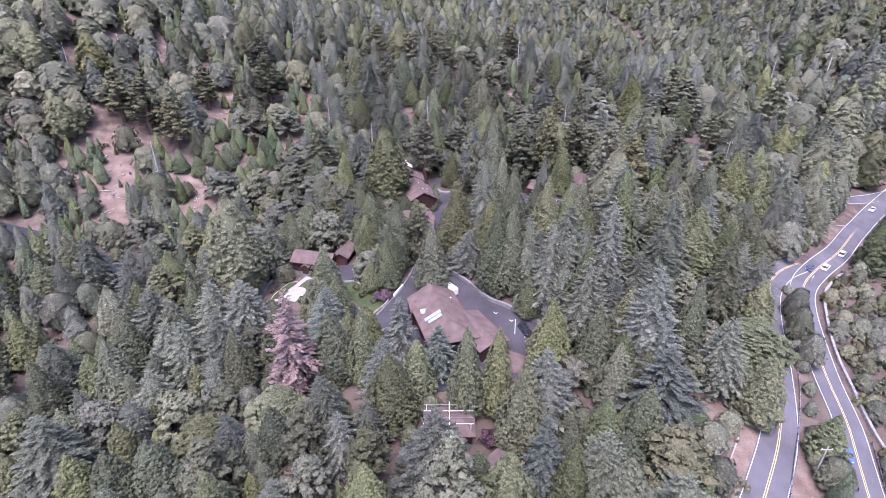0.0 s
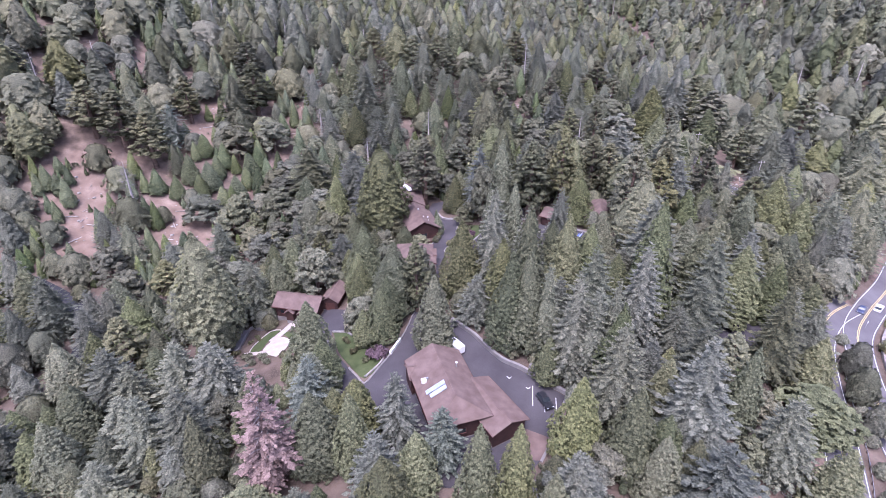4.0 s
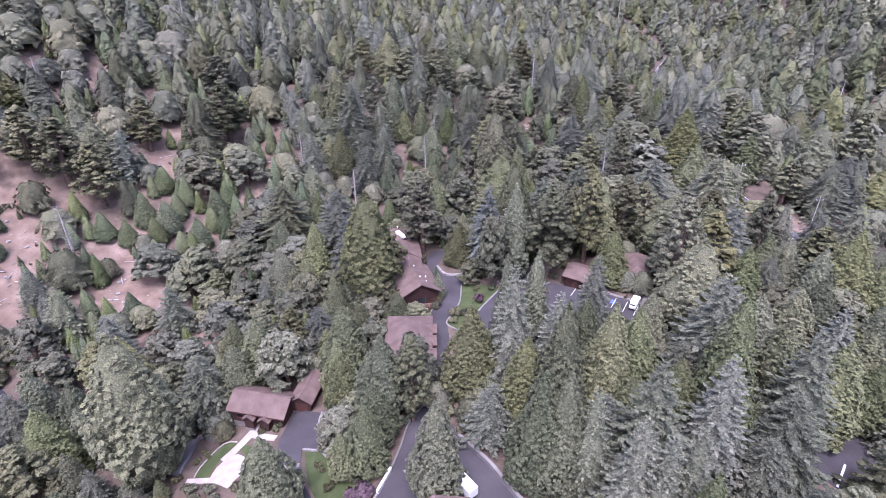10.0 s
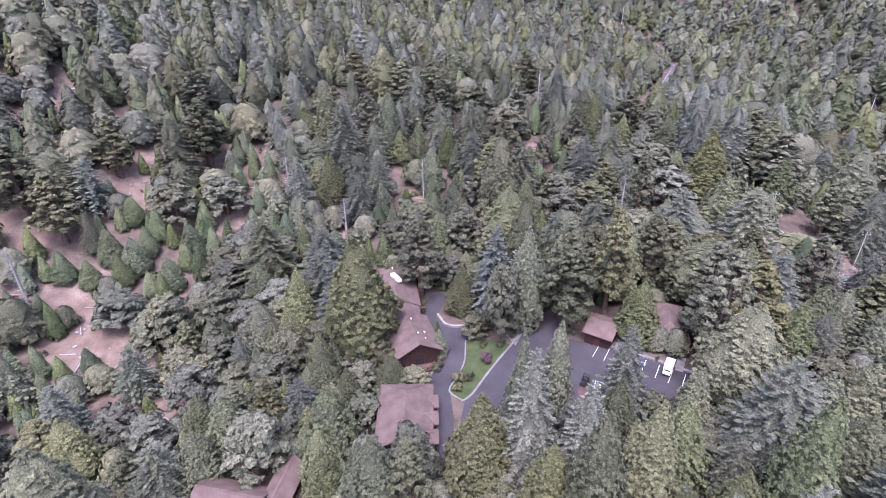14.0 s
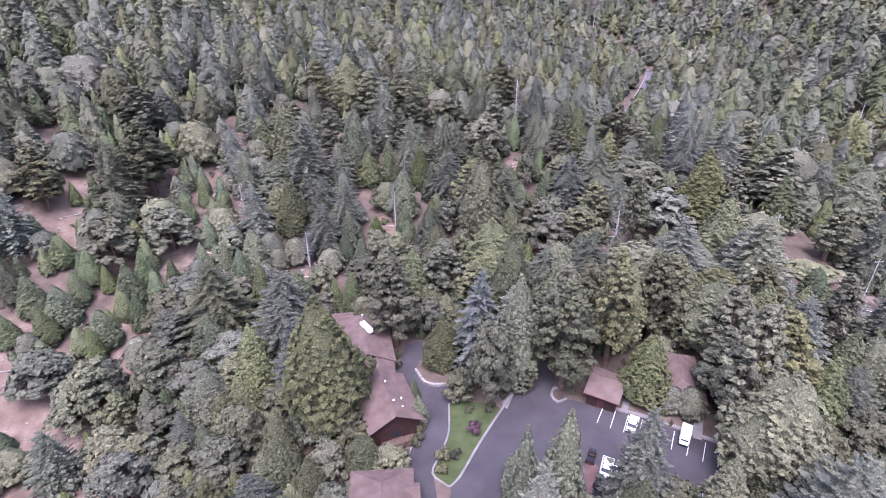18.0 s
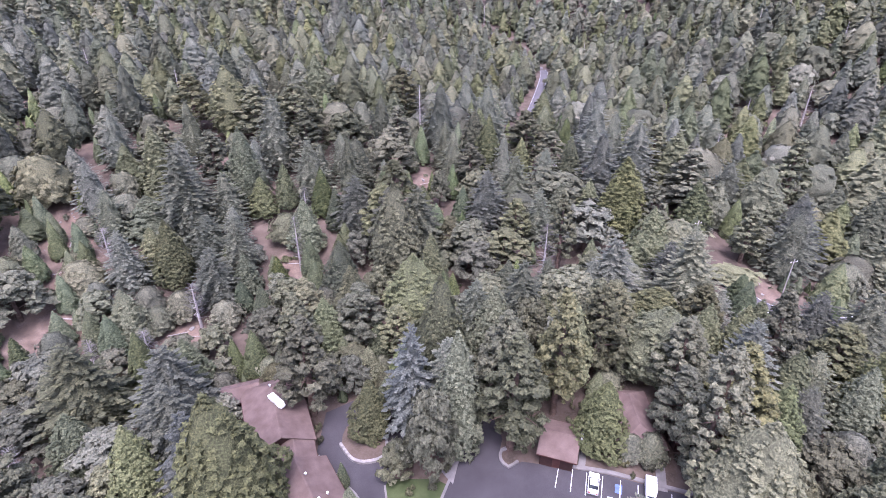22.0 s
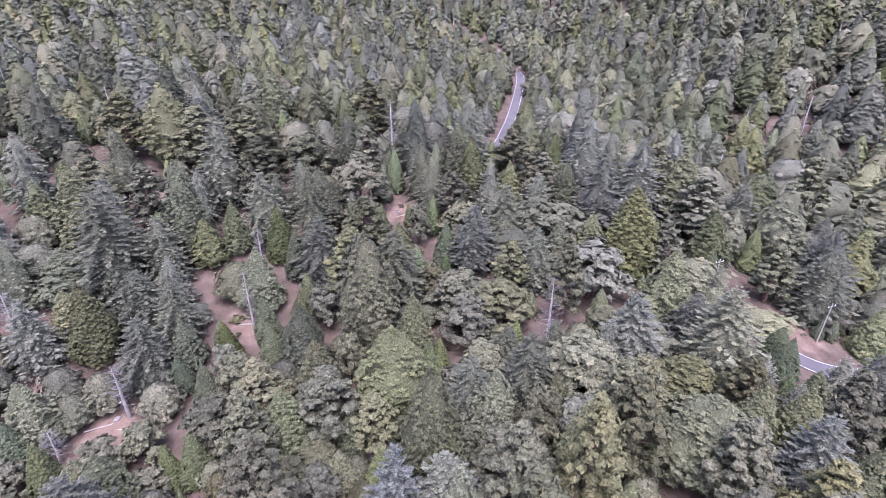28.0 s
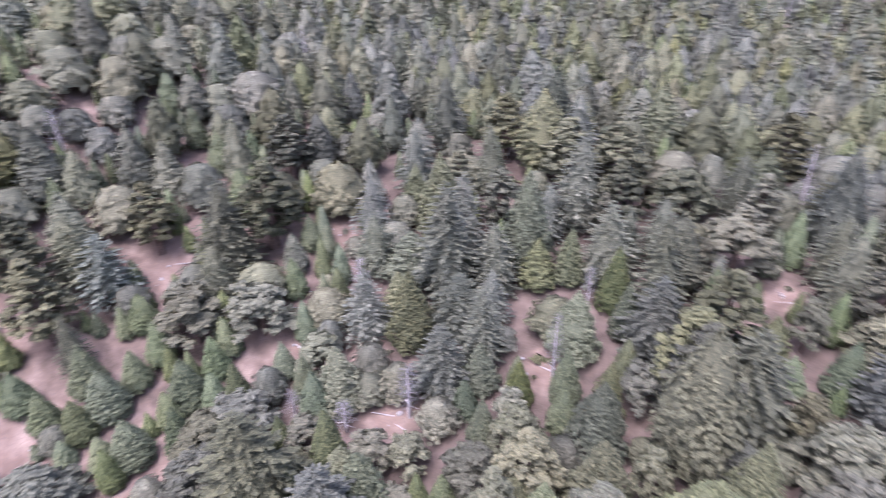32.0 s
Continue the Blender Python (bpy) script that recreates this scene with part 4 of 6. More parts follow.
def disc(r, w):
    bm = bmesh.new()
    bmesh.ops.create_cone(bm, segments=14, radius1=r, radius2=r, depth=w, cap_ends=True, matrix=Matrix.Rotation(radians(90), 4, "X"))
    return bm


car(19.5, 102.9, -68, CAR_BLACK, "black sport utility car parked beside bay lines", 4.9, 1.75, True)
car(37.0, 170.1, 57, CAR_WHITE, "white saloon car parked beside the walk", 4.7)
car(51.1, 161.4, 57, CAR_BLACK, "black and grey car parked at the row's end", 4.6)
car(29.2, 161.4, 58, CAR_WHITE, "white car parked in the hatched bay", 4.6)
car(37.6, 156.3, 57, CAR_WHITE, "white and dark car parked beside a blue hatched bay", 4.6)
car(43.0, 154.5, 60, CAR_WHITE, "white saloon car parked past the blue bay", 4.7)
car(115.9, 146.2, -138, CAR_NAVY, "dark blue car on the mountain road", 4.4)
car(123.4, 149.2, 42, CAR_WHITE, "white car on the mountain road", 4.7, 1.7, True)
car(137.9, 162.0, 43, CAR_WHITE, "white pickup-sized car on the mountain road", 4.9, 1.7, True)
car(178.6, 204.0, -140, CAR_WHITE, "white car far along the mountain road", 4.7)
car(86.2, 79.4, -115, CAR_BLUE, "bright blue car on the lower road", 4.4, 1.6, True)


def van(x, y, turn, label, long, high, wide):
    long *= 0.92
    v = empty("van", pose(x, y, land(x, y) + 0.12, 0, 0, turn), label, "van")
    part("box", box(long * 0.74, wide, high - 0.6, -long * 0.12, 0, 0.6, 0.05), WHITE, v)
    part("cab", swept([(long * 0.26, 0.45), (long * 0.5, 0.45), (long * 0.5, 1.1), (long * 0.4, high * 0.78), (long * 0.26, high * 0.82)], wide * 0.46, 0.12), WHITE, v)
    part("windscreen", box(0.06, wide * 0.7, 0.6, long * 0.45, 0, high * 0.5, 0.01), GLASS, v)
    part("chassis", box(long * 0.94, wide * 0.6, 0.25, 0, 0, 0.38), TRIM, v)
    for sx in (-0.3, 0.36):
        for sy in (-0.42, 0.42):
            w = part("wheel", disc(0.38, 0.26), RUBBER, v)
            w.location = (sx * long, sy * wide, 0.38)
            part("rim", disc(0.22, 0.28), METAL, w)
    KEEP_CLEAR.append((x, y, 3.0))


van(1.7, 118.7, 127, "white box van parked against the lodge", 5.6, 2.45, 2.0)
van(45.1, 166.2, 237, "white passenger van parked in a bay", 4.5, 1.95, 1.75)


def utility_cart(x, y, turn, label, mat):
    """An open work cart: bed, cage, seats and fat wheels."""
    c = empty("utility_cart", pose(x, y, land(x, y) + 0.13, 0, 0, turn), label, "work cart", "work carts")
    part("chassis", box(2.7, 1.1, 0.22, 0, 0, 0.35, 0.04), TRIM, c)
    part("cargo_bed", box(1.0, 1.3, 0.3, -0.8, 0, 0.6, 0.03), mat, c)
    part("bonnet", box(0.7, 1.1, 0.36, 1.0, 0, 0.55, 0.1), mat, c)
    part("seat", box(0.5, 1.1, 0.18, 0.0, 0, 0.6, 0.05), RUBBER, c)
    part("backrest", box(0.12, 1.1, 0.45, -0.22, 0, 0.75, 0.04), RUBBER, c)
    for sx in (-0.25, 0.7):
        for sy in (-0.55, 0.55):
            part("post", box(0.06, 0.06, 1.3, sx, sy, 0.55), RUBBER, c)
    for sx in (-0.25, 0.7):
        part("roof_bar", box(0.06, 1.16, 0.06, sx, 0, 1.85), RUBBER, c)
    for sy in (-0.55, 0.55):
        part("roof_rail", box(0.95, 0.06, 0.06, 0.22, sy, 1.85), RUBBER, c)
    for sx in (-0.85, 0.9):
        for sy in (-0.62, 0.62):
            w = part("wheel", disc(0.34, 0.26), RUBBER, c)
            w.location = (sx, sy, 0.34)
            part("rim", disc(0.18, 0.28), METAL, w)


utility_cart(27.3, 163.9, 60, "black open work cart beside the hatched bay", CAR_BLACK)
utility_cart(26.3, 157.5, 70, "black open work cart at the car park edge", CAR_BLACK)
utility_cart(34.1, 157.3, 65, "black open work cart under a fir", CAR_BLACK)
utility_cart(35.2, 161.0, 80, "dark open work cart under a fir", CAR_NAVY)
bars("blue_hatched_bay", "blue and white hatched parking bay", [((38.4, 157.6), (40.6, 157.0)), ((40.6, 157.0), (40.0, 154.0)), ((38.4, 157.6), (37.9, 154.6)), ((38.3, 157.0), (40.2, 155.0)), ((38.2, 155.8), (39.6, 154.2))], PAINT_BLUE, 0.16)
bars("blue_bay_mark", "blue painted square on the asphalt", [((40.2, 167.6), (41.1, 169.0))], PAINT_BLUE, 1.1)
bars("white_bay_mark", "white painted square on the asphalt", [((38.1, 166.6), (38.6, 167.4))], PAINT_WHITE, 0.9)


def pole(x, y, tall, label, wires=()):
    p = empty("utility_pole", pose(x, y, land(x, y)), label, "utility pole")
    part("shaft", tube(0, 0, -1, tall, 0.17, 0.11, 8), GREY_WOOD, p)
    part("crossarm", box(2.4, 0.14, 0.16, 0, 0, tall - 0.9, 0.02), GREY_WOOD, p)
    for k in (-1.0, 0.0, 1.0):
        part("insulator", tube(k, 0, tall - 0.74, tall - 0.5, 0.07, 0.05, 6), WHITE, p)


pole(74.6, 73, 9, "leaning-topped grey wooden utility pole by the road")
pole(116, 211, 11, "grey wooden utility pole at the road bend")
pole(99, 228, 11, "grey wooden utility pole beside the valley road")
def wires(a, b, up, label):
    """Three sagging wires between two poles."""
    line = empty("power_line", None, label, "power line", "power lines")
    for k in (-1.0, 0.0, 1.0):
        pts = []
        for i in range(13):
            t = i / 12
            x, y = a[0] + (b[0] - a[0]) * t + k, a[1] + (b[1] - a[1]) * t
            z = (land(*a) + up) * (1 - t) + (land(*b) + up) * t - 4 * 0.9 * t * (1 - t)
            pts.append(Vector((x, y, z)))
        v, f = [], []
        for q in pts:
            v += [(q.x - 0.03, q.y, q.z - 0.02), (q.x + 0.03, q.y, q.z - 0.02), (q.x, q.y, q.z + 0.03)]
        for i in range(len(pts) - 1):
            for j in range(3):
                p0, p1 = i * 3 + j, i * 3 + (j + 1) % 3
                f.append((p0, p1, p1 + 3, p0 + 3))
        raw("wire", v, f, [RUBBER], line)


pole(150, 199, 11, "grey wooden utility pole along the valley road")
wires((116, 211), (99, 228), 10.4, "sagging dark wires between two utility poles by the bend")
wires((116, 211), (150, 199), 10.4, "sagging dark wires along the valley road")
pen = empty("railed_pen", pose(79.8, 212.8, land(79.8, 212.8), 0, 0, 25), "small pen of pale timber rails in the trees", "fence")
for sx, sy in ((-1.6, -1.3), (-1.6, 1.3), (1.6, -1.3), (1.6, 1.3)):
    part("post", box(0.12, 0.12, 1.3, sx, sy, -0.15, 0.01), GREY_WOOD, pen)
for z in (0.55, 1.02):
    for sy in (-1.3, 1.3):
        part("rail", box(3.3, 0.07, 0.12, 0, sy, z, 0.01), WHITE, pen)
    for sx in (-1.6, 1.6):
        part("rail", box(0.07, 2.5, 0.12, sx, 0, z, 0.01), WHITE, pen)
KEEP_CLEAR.append((79.8, 212.0, 2.5))
sheet = empty("road_sign", pose(112.6, 139.4, land(112.6, 139.4), 0, 0, 30), "small white road sign on a post", "sign")
part("post", box(0.08, 0.08, 2.4, 0, 0, -0.2), METAL, sheet)
part("plate", box(0.6, 0.03, 0.75, 0, -0.06, 1.5, 0.005), WHITE, sheet)

# ---- trees ----
UP = np.array([0.0, 0.0, 1.0])


def unit(w):
    return w / (np.linalg.norm(w, axis=1)[:, None] + 1e-9)


def kites(o, w, long, half, rng, fold=0.4):
    """A folded leafy frond at each o along w: two sides that droop from a middle rib."""
    n = len(o)
    side = unit(np.cross(w, UP + rng.normal(0, 0.12, (n, 3))))
    over = unit(np.cross(side, w))
    l, h = long[:, None], half[:, None]
    tip, mid = o + w * l, o + w * l * 0.48
    v = np.stack((o, tip, mid + side * h - over * h * fold, mid - side * h - over * h * fold), 1).reshape(-1, 3)
    ways = np.stack((over - 0.2 * w, over * 0.7 + 0.6 * w, over * 0.8 + 0.75 * side, over * 0.8 - 0.75 * side), 1).reshape(-1, 3)
    at = 4 * np.arange(n)[:, None]
    f = np.concatenate((at + np.array([0, 2, 1]), at + np.array([0, 1, 3])), 0)
    return v, f, ways, np.repeat(rng.uniform(0.08, 0.75, n), 4)


def clumps(p, d, s, k, rng, spread=0.6, lift=0.3, fat=0.78, deep=0.5):
    """k leaf sprays bunched round each point p, facing its way d, within reach s."""
    n = len(p) * k
    reach = np.repeat(s, k)[:, None]
    w = np.repeat(d, k, axis=0) + rng.normal(0, spread, (n, 3))
    w[:, 2] += lift
    w = unit(w)
    c = np.repeat(p, k, axis=0) + reach * deep * w
    t = unit(np.cross(w, rng.normal(0, 1, (n, 3))))
    b = np.cross(w, t)
    l = reach * rng.uniform(0.6, 1.05, n)[:, None]
    v = np.stack((c + t * l * 0.9, c - 0.55 * t * l + fat * b * l + 0.1 * w * l, c - 0.55 * t * l - fat * b * l - 0.1 * w * l), 1).reshape(-1, 3)
    # finer crowns get a lower base tone, painting in shade of the leaf gaps
    tone = (0.1 if n > 1500 else 0.2) + 0.45 * np.repeat(rng.uniform(0, 1, len(p)), k) + 0.2 * rng.uniform(0, 1, n)
    return v, np.arange(n * 3).reshape(-1, 3), np.repeat(w, 3, axis=0), np.repeat(tone, 3)


def lathe(profile, sides, rng, rough=0.15):
    """A closed uneven body of revolution: (radius, height) rows from bottom to top."""
    v, f = [], []
    for j, (r, z) in enumerate(profile):
        for k in range(sides):
            a = (k + 0.5 * (j % 2)) * math.tau / sides
            q = r * rng.uniform(1 - rough, 1 + rough)
            v.append((q * math.cos(a), q * math.sin(a), z))
    for j in range(len(profile) - 1):
        for k in range(sides):
            p, q = j * sides + k, j * sides + (k + 1) % sides
            f += [(p, q, q + sides), (p, q + sides, p + sides)]
    return np.array(v), np.array(f)


def merge(pieces):
    vs, fs, at = [], [], 0
    for v, f in pieces:
        vs.append(v)
        fs.append(f + at)
        at += len(v)
    return np.concatenate(vs), np.concatenate(fs)


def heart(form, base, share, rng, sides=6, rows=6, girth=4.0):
    """The solid inner body of a crown; its low leaf tone paints in shade."""
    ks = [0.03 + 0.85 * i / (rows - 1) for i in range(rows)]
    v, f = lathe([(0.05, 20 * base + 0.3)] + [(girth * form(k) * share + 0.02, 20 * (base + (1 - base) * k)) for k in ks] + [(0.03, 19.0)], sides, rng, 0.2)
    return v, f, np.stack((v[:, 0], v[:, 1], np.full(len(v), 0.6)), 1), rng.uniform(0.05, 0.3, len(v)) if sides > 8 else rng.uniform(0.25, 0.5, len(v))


def crown_of(pieces, soft, middle):
    """Joins leaf sprays to one crown; soft: how far a spray takes the shading of the whole crown."""
    v, f = merge([q[:2] for q in pieces])
    ways = unit(np.concatenate([q[2] for q in pieces]))
    out = v - np.stack((np.zeros(len(v)), np.zeros(len(v)), np.maximum(middle, v[:, 2] - 2.5)), 1)
    ways = unit(ways + soft * unit(out) + np.array([0, 0, 0.1 if len(f) > 2400 else 0.35 if len(f) > 900 else 0.65]))
    a, b, c = v[f[:, 0]], v[f[:, 1]], v[f[:, 2]]
    back = np.einsum("ij,ij->i", np.cross(b - a, c - a), ways[f].mean(axis=1)) < 0
    f = f.copy()
    f[back] = f[back][:, ::-1]
    return v, f, ways, np.concatenate([q[3] for q in pieces])


def lobing(rng, much):
    """An uneven swelling of a crown, by angle and height."""
    p, m = rng.uniform(0, math.tau, 6), rng.integers(1, 4, 3)
    return lambda a, k: 1 + much * (np.sin(m[0] * a + 5 * k + p[0]) + 0.8 * np.sin((m[1] + 2) * a - 9 * k + p[1]) + 0.7 * np.sin((m[2] + 4) * a + 17 * k + p[2])) / 1.6


def tiered(rng, n, form, base, whorls, per, sag, lift, share, ragged=0.16):
    """A fir-like crown 20 m high: whorls of flat fronds on branches that leave the stem in tiers."""
    o, w, l, h = [], [], [], []
    swell = lobing(rng, ragged * 0.6)
    fine = max(1, int(round(n / (2.0 * whorls * per))))
    for i in range(whorls):
        k0 = (i + 0.3) / whorls
        m = max(3, int(round(per * (0.45 + 0.55 * form(k0) / form(0.05)))))
        turn = rng.uniform(0, math.tau)
        for b in range(m):
            k = min(0.985, max(0.0, k0 + rng.normal(0, 0.3) / whorls))
            a = turn + (b + rng.uniform(-0.25, 0.25)) * math.tau / m
            r = 4.0 * form(k) * float(swell(a, k)) * rng.uniform(1 - ragged, 1 + ragged * 0.7) + 0.1
            out = np.array([math.cos(a), math.sin(a), 0.0])
            rise = lift + 0.55 * k * k - sag * (1 - k)
            o0 = np.array([0, 0, 20 * (base + (1 - base) * k)])
            if fine == 1:
                o.append(o0 + out * r * 0.12)
                w.append(out + UP * rise)
                l.append(r * 0.95)
                h.append(min(r * 0.44, math.pi * r / m * 0.66))
                continue
            for j in range(fine):
                s = 0.3 + 0.62 * (j + 0.5) / fine
                yaw = (0.0 if j == fine - 1 else (0.75 if j % 2 else -0.75)) + rng.normal(0, 0.15)
                d = np.array([math.cos(a + yaw), math.sin(a + yaw), rise - 0.12 * s + rng.normal(0, 0.1)])
                long = r * (0.3 if j == fine - 1 else 0.4 * (1.2 - s)) * rng.uniform(0.75, 1.2) * (1.25 if fine < 4 else 0.85) + 0.12
                o.append(o0 + out * r * s + UP * (rise * r * s - 0.1 * r * s * s))
                w.append(d)
                l.append(long)
                h.append(long * (0.34 if fine > 3 else 0.45))
    v = kites(np.array(o), unit(np.array(w)), np.array(l), np.array(h), rng)
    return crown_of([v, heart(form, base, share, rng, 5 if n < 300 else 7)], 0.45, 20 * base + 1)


def dense(rng, n, form, base, share, lumpy, k=3, cover=1.7, upright=0.35, shag=0.1, girth=4.0):
    """A cedar-like crown 20 m high: small upright sprays packed over an uneven cone or column."""
    m = max(8, n // k)
    ks = np.linspace(0.0, 1.0, 200)
    wide = np.array([form(q) for q in ks])
    sums = np.cumsum(wide + 0.04)
    kk = np.interp((np.arange(m) + rng.uniform(0, 1, m)) / m * sums[-1], sums, ks)
    a = np.arange(m) * 2.39996 + rng.normal(0, 0.25, m)
    r = girth * np.array([form(q) for q in kk]) * lobing(rng, lumpy)(a, kk) * (1 - np.abs(rng.normal(0, shag, m)))
    area = 6.3 * girth * wide.mean() * 20 * (1 - base) + 3.1 * girth * girth * (girth > 6)
    s = math.sqrt(cover * area / (m * k * 1.1)) / 0.85
    p = np.stack((r * np.cos(a), r * np.sin(a), 20 * (base + (1 - base) * kk) - 0.2), 1)
    d = np.stack((np.cos(a), np.sin(a), upright + 0.6 * kk), 1)
    size = s * rng.uniform(0.75, 1.25, m) * (1 - 0.35 * kk)
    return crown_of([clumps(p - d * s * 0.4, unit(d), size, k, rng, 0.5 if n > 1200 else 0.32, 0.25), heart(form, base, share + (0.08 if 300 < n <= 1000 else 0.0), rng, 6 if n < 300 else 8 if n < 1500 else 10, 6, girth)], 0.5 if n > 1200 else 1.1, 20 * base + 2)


def bunched(rng, n, lobes, middle, cover=1.6, lift=0.35, k=3, squash=0.85):
    """A pine or oak crown: leaf sprays over separate clumps (x, y, z, radius) with gaps between."""
    total = sum(q[3] ** 2 for q in lobes)
    s = math.sqrt(cover * 8.5 * total / (n * 1.1)) / 0.85
    ps, ds, ss = [], [], []
    for x, y, z, r in lobes:
        m = max(2, int(round(n / k * r * r / total)))
        d = rng.normal(0, 1, (m, 3)) + 0.35 * np.array([x, y, z - middle]) / 4.0
        d[:, 2] = np.abs(d[:, 2]) * np.where(rng.uniform(0, 1, m) < 0.8, 1, -0.5)
        d = unit(d)
        ps.append(np.array([x, y, z]) + d * r * rng.uniform(0.6, 0.98, m)[:, None] * np.array([1, 1, squash]))
        ds.append(d)
        ss.append(np.full(m, min(s, 0.95 * r)) * rng.uniform(0.75, 1.2, m))
    got = clumps(np.concatenate(ps), np.concatenate(ds), np.concatenate(ss), k, rng, 0.5, lift, 0.8, 0.2)
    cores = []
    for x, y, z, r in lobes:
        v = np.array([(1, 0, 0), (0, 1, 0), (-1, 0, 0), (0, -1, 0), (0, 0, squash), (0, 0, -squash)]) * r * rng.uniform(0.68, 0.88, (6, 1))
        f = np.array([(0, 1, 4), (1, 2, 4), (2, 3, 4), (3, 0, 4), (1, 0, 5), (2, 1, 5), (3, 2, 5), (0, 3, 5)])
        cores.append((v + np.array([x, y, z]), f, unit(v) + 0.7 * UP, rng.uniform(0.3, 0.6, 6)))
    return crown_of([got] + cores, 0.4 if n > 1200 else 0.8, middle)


def stem(height, r, rng, sides=6, limbs=0, reach=3.0, start=0.35, rise=0.5):
    """A tapered trunk with limbs."""
    top = 0.06 * r
    v, f = lathe([(r * 1.25, -1.2), (r, 0.6), (r * 0.8, height * 0.35), (r * 0.5, height * 0.7), (top, height)], sides, rng, 0.06)
    pieces = [(v, f)]
    for i in range(limbs):
        z = height * (start + (0.95 - start) * (i + rng.uniform(0, 1)) / limbs)
        a = i * 2.4 + rng.normal(0, 0.3)
        l = reach * rng.uniform(0.5, 1.1) * (1.15 - z / height)
        q = r * 0.3 * (1.2 - z / height) + 0.02
        d = np.array([math.cos(a), math.sin(a), rise * rng.uniform(0.3, 1.4)])
        s = np.array([-math.sin(a), math.cos(a), 0])
        o = np.array([0, 0, z])
        tri = [o + s * q, o - s * q * 0.6 + UP * q, o - s * q * 0.6 - UP * q, o + d * l]
        pieces.append((np.array(tri), np.array([[0, 1, 3], [1, 2, 3], [2, 0, 3]])))
    return merge(pieces)


def spire(k):
    return (1 - k ** 1.12) ** 0.82 * (0.66 + 0.34 * min(1, k * 4)) + 0.01


def column(k):
    return (min(1, k * 4 + 0.6)) * (1 - k ** 1.7) ** 0.9 * 0.86 + 0.015


def tent(k):
    return (1 - k) ** 0.8 * (0.8 + 0.2 * min(1, k * 6)) + 0.01


def oval(k):
    return max(0.02, (1 - k ** 1.8) ** 0.9 * (0.55 + 0.45 * min(1, k * 3.0)))


def dome(k):
    return max(0.02, math.sqrt(max(0.0, 1 - (k * 1.22 - 0.22) ** 2)) * (0.8 + 0.2 * min(1, k * 5)))


def bough_ends(rng, form, base, many, least, most, reach=3.4):
    """Clumps at the ends of boughs over a tall crown."""
    lobes = [(0, 0, 18.6, 0.8)]
    for i in range(many):
        k = 0.02 + 0.93 * ((i + 0.5) / many) ** 0.9
        r = reach * form(k) * (rng.uniform(0.75, 1.08) if i % 4 else rng.uniform(0.3, 0.6))
        a = i * 2.39996 + rng.normal(0, 0.35)
        lobes.append((r * math.cos(a), r * math.sin(a), 20 * base + (19.0 - 20 * base) * k, rng.uniform(least, most) * (1.12 - 0.45 * k)))
    return lobes


